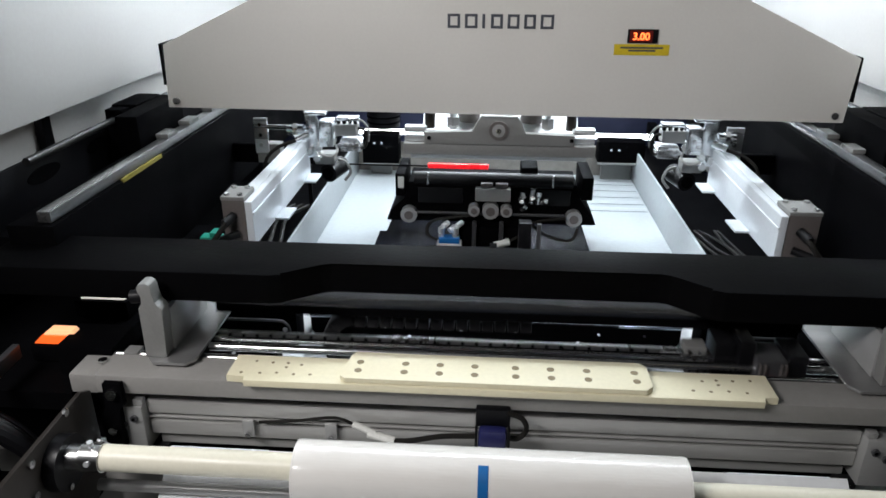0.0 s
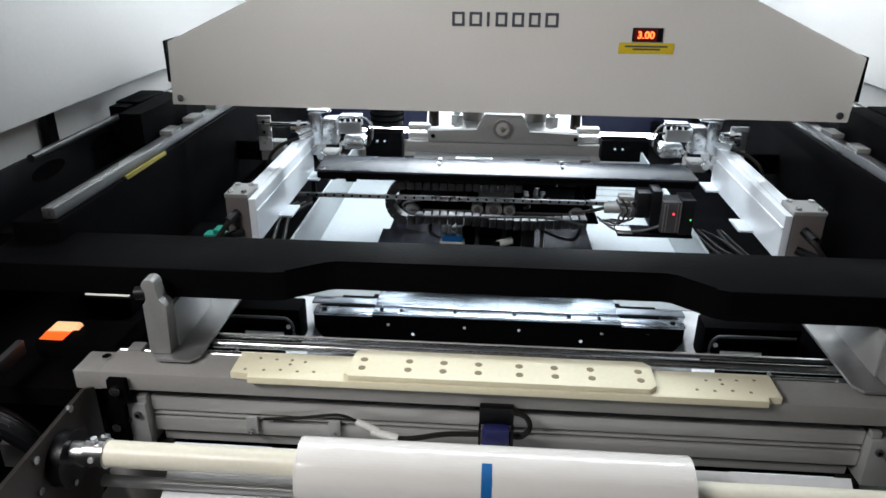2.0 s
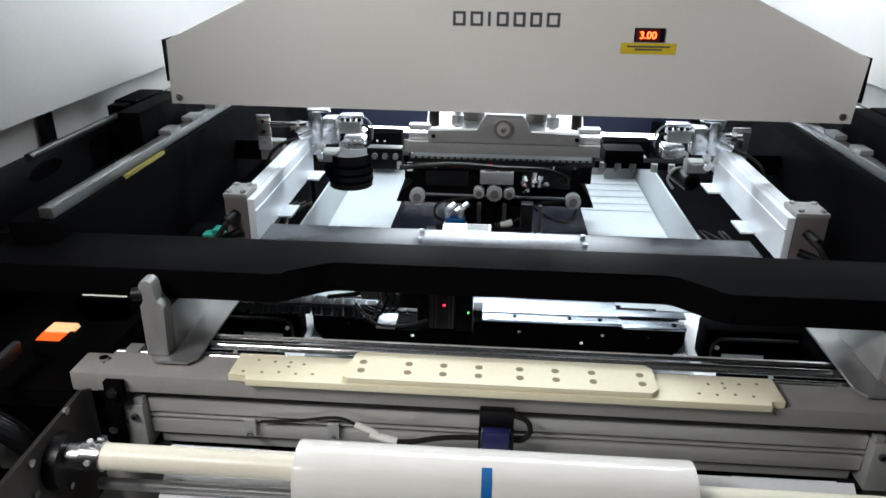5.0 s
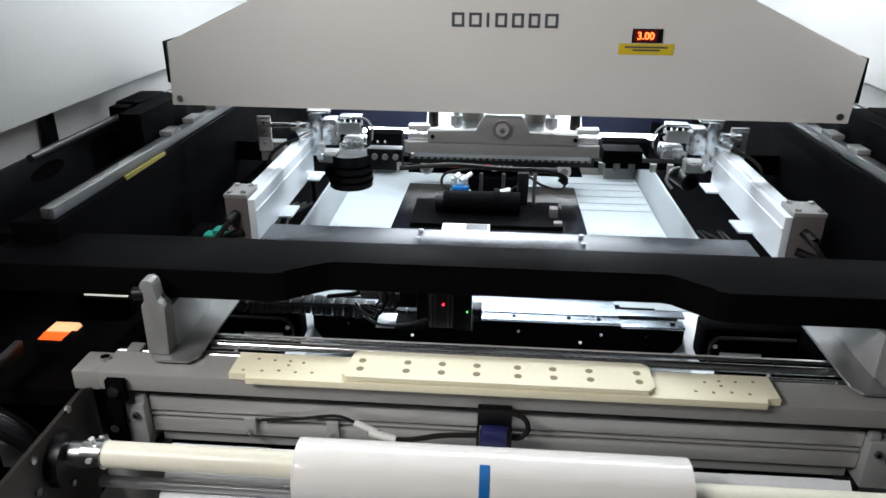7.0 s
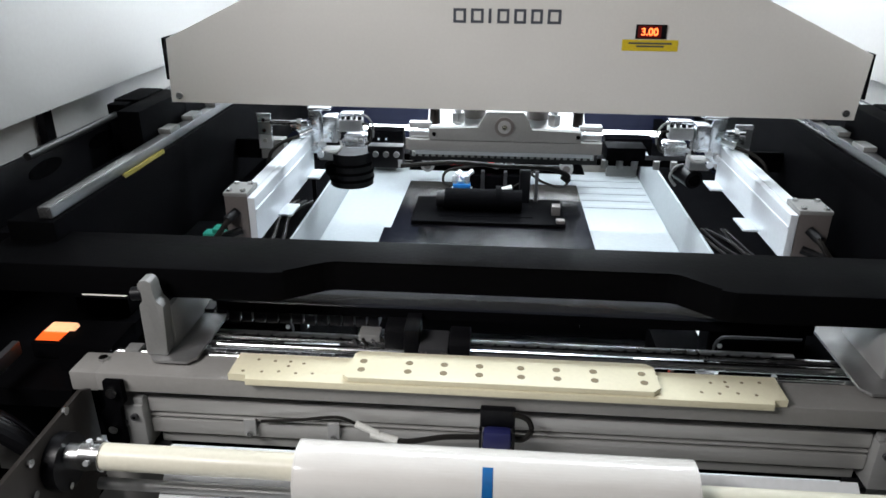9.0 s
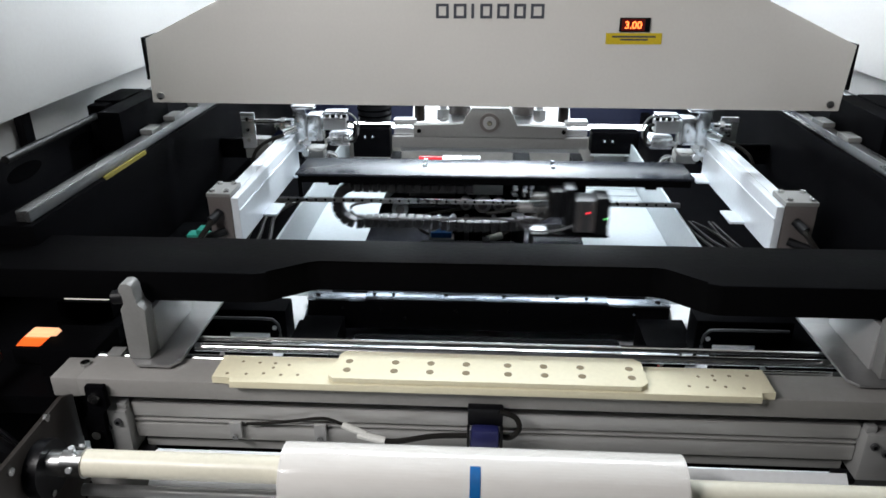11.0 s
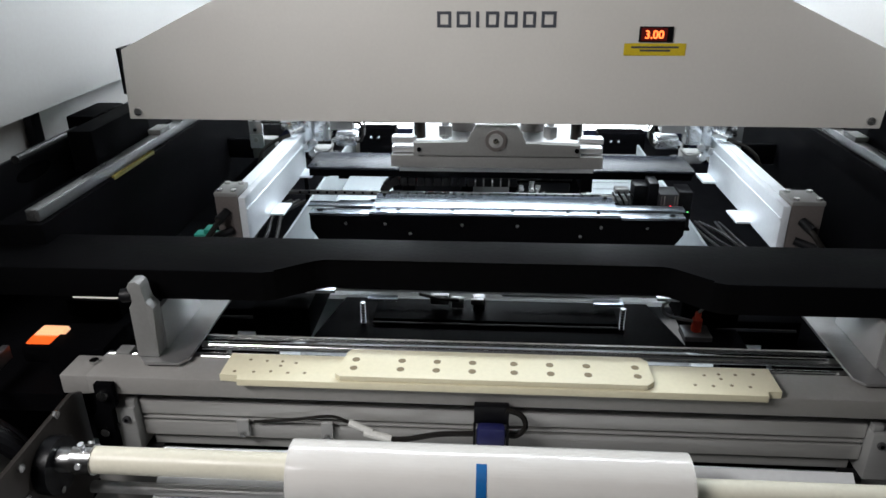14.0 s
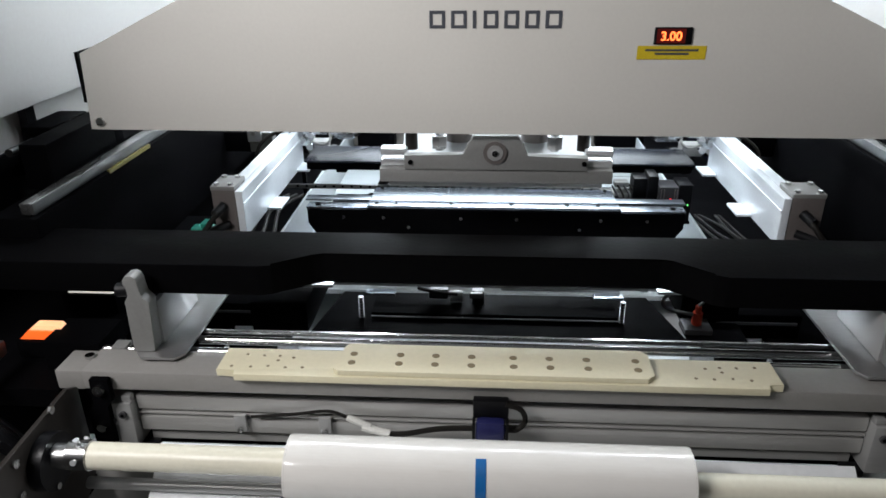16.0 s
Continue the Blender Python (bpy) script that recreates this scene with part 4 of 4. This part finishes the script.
lens = part("lens", cyl(B(), (-0.363, EY, 0.858), (-0.363, EY, 0.94), 0.052, 32), RUBBER, eb, "fat black camera lens")
for z in (0.872, 0.89, 0.91):
    part("lens_ring", cyl(B(), (-0.363, EY, z), (-0.363, EY, z + 0.006), 0.0545, 32), BLACK, lens)
part("lens_mount", box(B(), -0.32, -0.235, EY - 0.015, EY + 0.02, 0.902, 0.955, 0.003), RUBBER, eb)
for xk in (-0.30, -0.275, -0.25):
    part("fitting", cyl(B(), (xk, EY - 0.016, 0.937), (xk, EY - 0.024, 0.937), 0.007, 12), GREY, eb)
part("tag", box(B(), -0.247, -0.236, EY - 0.019, EY - 0.0155, 0.906, 0.925), BRIGHT, eb)
part("end_motor", box(B(), 0.24, 0.33, EY - 0.01, EY + 0.05, 0.933, 0.965, 0.003), BLACK, eb)
for xk in (0.24, 0.275, 0.31, 0.36, 0.40):
    part("fitting", cyl(B(), (xk, EY + 0.005, 0.912), (xk, EY + 0.005, 0.931), 0.008, 12), GREY, eb)
part("hose", tube(B(), [(-0.24, EY - 0.02, 0.91), (-0.12, EY - 0.02, 0.922), (0.0, EY - 0.025, 0.918), (0.10, EY - 0.02, 0.915), (0.15, EY - 0.02, 0.90), (0.155, EY - 0.02, 0.885), (0.14, EY - 0.02, 0.895)], 0.006), CABLE, eb)


# ---- board clamps of the print table ----
def board_clamp(y, label, faced):
    z = 0.718
    a = thing("board_clamp", (0, y + 0.05, z - 0.08), label, "clamp", "board clamps")
    depth = 0.112 if faced else 0.050
    top = part("top_plate", box(B(), -0.25, 0.245, y + 0.035, y + depth, z - 0.004, z, 0.0008), DECKPLATE if faced else BLACK, a, "ground steel top plate" if faced else "black rear plate")
    part("edge_strip", box(B(), -0.252, 0.247, y + 0.006, y + 0.032, z - 0.006, z - 0.001, 0.0008), DECKPLATE if faced else BRIGHT, a)
    for x0, x1 in ((-0.374, -0.2525), (0.2475, 0.372)):
        part("wing", box(B(), x0, x1, y, y + 0.030, z - 0.008, z - 0.003, 0.001), SHADESTEEL if faced else BRIGHT, a, "bare steel wing")
        part("wing_screw", cyl(B(), ((x0 + x1) / 2 + 0.04 * (1 if x0 > 0 else -1), y + 0.015, z - 0.003), ((x0 + x1) / 2 + 0.04 * (1 if x0 > 0 else -1), y + 0.015, z - 0.001), 0.005, 12), BLACK, a)
    if faced:
        for sd in (-1, 1):
            xs = sorted((sd * 0.2485 - 0.0025, sd * 0.385 - 0.0025))
            part("rear_rail", box(B(), *xs, y + 0.048, y + 0.074, z - 0.009, z - 0.004, 0.002), SHADESTEEL, a, "steel strip behind the wing, reflection-darkened colour")
            part("rail_joint", box(B(), *sorted((sd * 0.238 - 0.0025, sd * 0.262 - 0.0025)), y + 0.060, y + 0.105, z - 0.024, z - 0.0095, 0.002), BLACK, a)
    if faced:
        part("face", prism(B(), [(-0.374, z - 0.0085), (0.372, z - 0.0085), (0.372, z - 0.04), (0.358, z - 0.06), (0.345, z - 0.075), (-0.347, z - 0.075), (-0.360, z - 0.06), (-0.374, z - 0.04)], 1, y + 0.004, y + 0.03, 0.002), BLACK, a, "black front face with rounded ends")
    part("core", box(B(), -0.33, 0.33, y + 0.031, y + (0.092 if faced else 0.048), z - (0.07 if faced else 0.016), z - 0.009), BLACK, a)
    sc = not faced or part("face_screw", cyl(B(), (-0.30, y + 0.004, z - 0.025), (-0.30, y + 0.001, z - 0.025), 0.0035, 10), STEEL, a)
    for dx, dz in ((0.08, 0.0), (0.13, -0.02), (0.235, 0.0), (0.345, 0.0), (0.47, -0.02), (0.51, 0.0), (0.60, 0.0)):
        if faced:
            alike("face_screw", sc, a, (dx, 0, dz))
    ts = part("plate_screw", cyl(B(), (-0.235, y + 0.019, z - 0.001), (-0.235, y + 0.019, z + 0.001), 0.004, 12), BLACK, top)
    for dx, dy in ((0.04, 0.0), (0.15, 0.0), (0.27, 0.0), (0.38, 0.0), (0.44, 0.0)) + (((0.0, 0.085), (0.465, 0.085)) if faced else ()):
        alike("plate_screw", ts, top, (dx, dy, 0.001 if dy else 0))
    return a


AY, BY = 0.405, 0.13
clampA = board_clamp(AY, "silver-topped board clamp with black face on the print table", True)
clampB = board_clamp(BY, "silver-topped board clamp with a sprung dark tray", False)
z = 0.718
part("sprung_tray", prism(B(), [(-0.292, 0.112), (0.300, 0.112), (0.262, 0.255), (-0.262, 0.255)], 2, z - 0.085, z - 0.080, 0.001), BLACK, clampB, "dark flat sheet-metal tray")
part("tray_step", box(B(), -0.20, 0.20, 0.165, 0.2345, z - 0.0798, z - 0.070, 0.002), BLACK, clampB)
part("silver_bar", box(B(), -0.215, -0.10, 0.222, 0.2345, z - 0.052, z - 0.041, 0.001), BRIGHT, clampB)
part("silver_bar", box(B(), 0.012, 0.21, 0.222, 0.2345, z - 0.055, z - 0.044, 0.001), BRIGHT, clampB)
for x0, x1 in ((-0.215, -0.165), (0.165, 0.214)):
    part("silver_foot", box(B(), x0, x1, 0.205, 0.2215, z - 0.060, z - 0.0555, 0.001), DECKPLATE, clampB)
part("end_stud", box(B(), -0.256, -0.242, 0.222, 0.2345, z - 0.050, z - 0.041, 0.001), BRIGHT, clampB)
part("end_stud", box(B(), 0.242, 0.256, 0.222, 0.2345, z - 0.053, z - 0.044, 0.001), BRIGHT, clampB)
part("cross_rod", cyl(B(), (-0.20, 0.160, z - 0.0745), (0.20, 0.160, z - 0.0745), 0.0015, 10), SMOKE, clampB)
for x in (-0.216, 0.205):
    for k in range(8):
        part("spring_coil", cyl(B(), (x, 0.165, z - 0.079 + k * 0.005), (x, 0.165, z - 0.0765 + k * 0.005), 0.0045, 12), GUIDE, clampB)
    part("spring_pin", cyl(B(), (x, 0.165, z - 0.0798), (x, 0.165, z - 0.042), 0.003, 10), SMOKE, clampB)
part("centre_post", box(B(), -0.036, -0.016, 0.20, 0.2215, z - 0.0795, z - 0.046, 0.002), SMOKE, clampB)
part("post_head", box(B(), -0.040, -0.018, 0.192, 0.1995, z - 0.056, z - 0.046, 0.002), GREY, clampB)
part("valve_body", box(B(), -0.108, -0.076, 0.20, 0.2215, z - 0.062, z - 0.044, 0.003), SMOKE, clampB)
part("valve_body", cyl(B(), (-0.072, 0.205, z - 0.058), (-0.052, 0.205, z - 0.058), 0.010, 14), GREY, clampB)
part("valve_lead", tube(B(), [(-0.11, 0.205, z - 0.048), (-0.125, 0.20, z - 0.042), (-0.10, 0.196, z - 0.046), (-0.06, 0.196, z - 0.05)], 0.003), CABLE, clampB)
part("red_valve", cyl(B(), (0.322, 0.160, z - 0.0745), (0.322, 0.160, z - 0.054), 0.008, 14), mat("red_valve", (0.55, 0.05, 0.02), 0.4), clampB, "red valve")
part("valve_neck", cyl(B(), (0.322, 0.160, z - 0.054), (0.322, 0.160, z - 0.042), 0.005, 12), mat("red_valve", (0.55, 0.05, 0.02), 0.4), clampB)
part("valve_foot", box(B(), 0.300, 0.344, 0.140, 0.180, z - 0.085, z - 0.075, 0.003), SMOKE, clampB)
part("valve_hose", tube(B(), [(0.322, 0.160, z - 0.042), (0.329, 0.160, z - 0.034), (0.333, 0.160, z - 0.024)], 0.0025), GREY, clampB)
part("valve_hose", tube(B(), [(0.274, 0.160, z - 0.022), (0.264, 0.157, z - 0.032), (0.270, 0.155, z - 0.044), (0.292, 0.157, z - 0.052), (0.314, 0.159, z - 0.057)], 0.003), GREY, clampB)
part("side_block", box(B(), -0.385, -0.294, 0.118, 0.30, z - 0.084, z - 0.030, 0.003), BLACK, clampB)
part("side_block", box(B(), 0.302, 0.395, 0.185, 0.30, z - 0.084, z - 0.02, 0.003), BLACK, clampB)
part("side_plate", box(B(), 0.3015, 0.395, 0.114, 0.1845, z - 0.0895, z - 0.0855, 0.001), BLACK, clampB)
for s in (-1, 1):
    gb = thing("conveyor_end", (s * 0.43, 0.25, 0.60), "black conveyor end block with a recessed panel", "conveyor", "conveyor ends")
    part("block", box(B(), *sorted((s * 0.355, s * 0.52)), 0.25, 0.30, 0.735, 0.805, 0.006), BLACK, gb)
    part("frame", tube(B(), [(s * 0.51, 0.246, 0.790), (s * 0.395, 0.246, 0.790), (s * 0.376, 0.246, 0.786), (s * 0.368, 0.246, 0.772), (s * 0.368, 0.246, 0.742)], 0.0028), SMOKE, gb, "rounded rim of the panel")
    part("leg", box(B(), *sorted((s * 0.40, s * 0.48)), 0.26, 0.29, 0.601, 0.7345), BLACK, gb)
    # Added white strip stands in for the base plate seen through here.
    part("base_glimpse", box(B(), *sorted((s * 0.385, s * 0.455)), 0.2405, 0.2428, 0.755, 0.763), WHITE, gb, "small white strip in place of the base seen through")
    part("screw", cyl(B(), (s * 0.375, 0.2425, 0.775), (s * 0.375, 0.24, 0.775), 0.004, 10), STEEL, gb)


# ---- cables and connectors beside the rails ----
gc = thing("green_connector", (-0.50, 0.36, 0.80), "green terminal connector with a cream block", "connector")
part("body", box(B(), -0.555, -0.515, 0.345, 0.37, 0.880, 0.905, 0.003), GREEN, gc)
part("cap", box(B(), -0.535, -0.52, 0.344, 0.371, 0.9055, 0.915, 0.002), GREEN, gc)
part("cream_block", box(B(), -0.60, -0.560, 0.27, 0.30, 0.862, 0.905, 0.002), CREAM, gc, "cream block")
part("stand", box(B(), -0.61, -0.50, 0.265, 0.375, 0.761, 0.8615, 0.002), BLACK, gc)
for k in range(5):
    q = random.Random(k)
    x0 = 0.475 + 0.018 * k
    solid("loose_cable", tube(B(), [(x0, 0.42 + 0.03 * q.random(), 0.775), (x0 + 0.02 * q.random(), 0.52, 0.785 + 0.02 * q.random()), (x0 - 0.02 * q.random(), 0.64, 0.78 + 0.02 * q.random()), (x0 - 0.03 * q.random(), 0.78, 0.775)], 0.003), CABLE, (x0, 0.6, 0.765), "loose dark cable beside the tray", "cable", "cables beside the tray")
for k in range(3):
    x0 = -0.49 - 0.02 * k
    solid("loose_cable", tube(B(), [(x0, 0.45, 0.768), (x0 + 0.01, 0.58, 0.79 + 0.01 * k), (x0 - 0.01, 0.72, 0.80), (x0, 0.9, 0.768)], 0.0045), CABLE, (x0, 0.6, 0.765), "loose dark cable beside the tray", "cable", "cables beside the tray")


# ---- what moves ----
def motions():
    def slide(ob, rows):
        b = BASE[ob.name]
        walk(ob, [(t, pose(b.x + dx, b.y + dy, b.z + dz)) for t, dx, dy, dz in rows])

    slide(head, [(0, 0, 0, 0), (11.5, 0, 0, 0), (11.7, 0, -0.012, 0), (12.0, 0, -0.0405, 0), (12.5, 0, -0.0405, 0), (13.0, 0, -0.059, 0), (13.5, 0, -0.0934, 0), (14.0, 0, -0.1264, 0),
                 (14.5, 0, -0.1607, 0), (15.0, 0, -0.1937, 0), (15.5, 0, -0.2275, 0), (16.0, 0, -0.2413, 0)])
    # front edge of the gantry plate along the machine, by time
    way = [(0.0, 0.03), (0.1, 0.09), (0.2, 0.19), (0.3, 0.276), (0.4, 0.42), (0.5, 0.533), (0.6, 0.582), (0.7, 0.622), (0.8, 0.635), (3.4, 0.635), (3.5, 0.628), (3.6, 0.593), (3.7, 0.469),
           (3.8, 0.385), (3.9, 0.279), (4.0, 0.231), (4.1, 0.203), (4.2, 0.20), (8.2, 0.20), (8.3, 0.195), (8.4, 0.165), (8.5, 0.075), (8.6, 0.028), (8.7, 0.025), (10.3, 0.025), (10.6, 0.25),
           (10.9, 0.53), (11.1, 0.62), (11.3, 0.635), (16.0, 0.635)]
    across = [(0.0, 0.0), (3.4, 0.0), (3.5, -0.03), (3.6, -0.10), (3.7, -0.19), (3.8, -0.28), (3.9, -0.37), (4.0, -0.43), (4.1, -0.448), (4.2, -0.45), (10.5, -0.45), (10.8, -0.30), (11.1, -0.10),
              (11.3, -0.02), (11.4, 0.0), (16.0, 0.0)]
    ts = sorted({t for t, _ in way} | {t for t, _ in across})
    gy = lambda t: float(np.interp(t, [a for a, _ in way], [a for _, a in way])) - GY
    gx = lambda t: float(np.interp(t, [a for a, _ in across], [a for _, a in across]))
    slide(gantry, [(t, 0, gy(t), 0) for t in ts])
    slide(vis, [(t, gx(t) - 0.01, gy(t), 0.015) for t in ts])
    slide(chain, [(t, gx(t) / 2, gy(t), 0) for t in ts])
    slide(cl, [(0, 0, 0, 0), (4.4, 0, 0, 0), (5.2, 0, 0.19, 0), (6.0, 0, 0.38, 0), (9.4, 0, 0.38, 0), (10.2, 0, 0.19, 0), (11.0, 0, 0, 0), (16, 0, 0, 0)])
    slide(eb, [(0, 0, 0.62, 0), (3.4, 0, 0.62, 0), (3.6, 0, 0.25, 0), (3.8, 0, 0, 0), (9.6, 0, 0, 0), (10.0, 0, 0.3, 0), (10.4, 0, 0.62, 0), (16, 0, 0.62, 0)])
    slide(clampA, [(0, 0, 0, 0), (8.2, 0, 0, 0), (8.4, 0, 0.035, 0), (8.6, 0, 0.06, 0), (11.6, 0, 0.06, 0), (11.8, 0, 0.06, 0.04), (12.0, 0, 0.065, 0.132), (12.2, 0, 0.074, 0.172), (12.3, 0, 0.078, 0.180), (12.4, 0, 0.08, 0.182), (16, 0, 0.08, 0.182)])
    slide(clampB, [(0, 0, 0, -0.032), (8.2, 0, 0, -0.032), (8.4, 0, 0.08, -0.02), (8.6, 0, 0.155, -0.005), (9.2, 0, 0.155, -0.005), (11.3, 0, 0.152, -0.005), (11.6, 0, 0.152, -0.005), (11.8, 0, 0.07, 0.05), (12.0, 0, 0.0, 0.142), (12.2, 0, 0.015, 0.172),
                   (12.3, 0, 0.018, 0.180), (12.4, 0, 0.02, 0.182), (16, 0, 0.02, 0.182)])


motions()
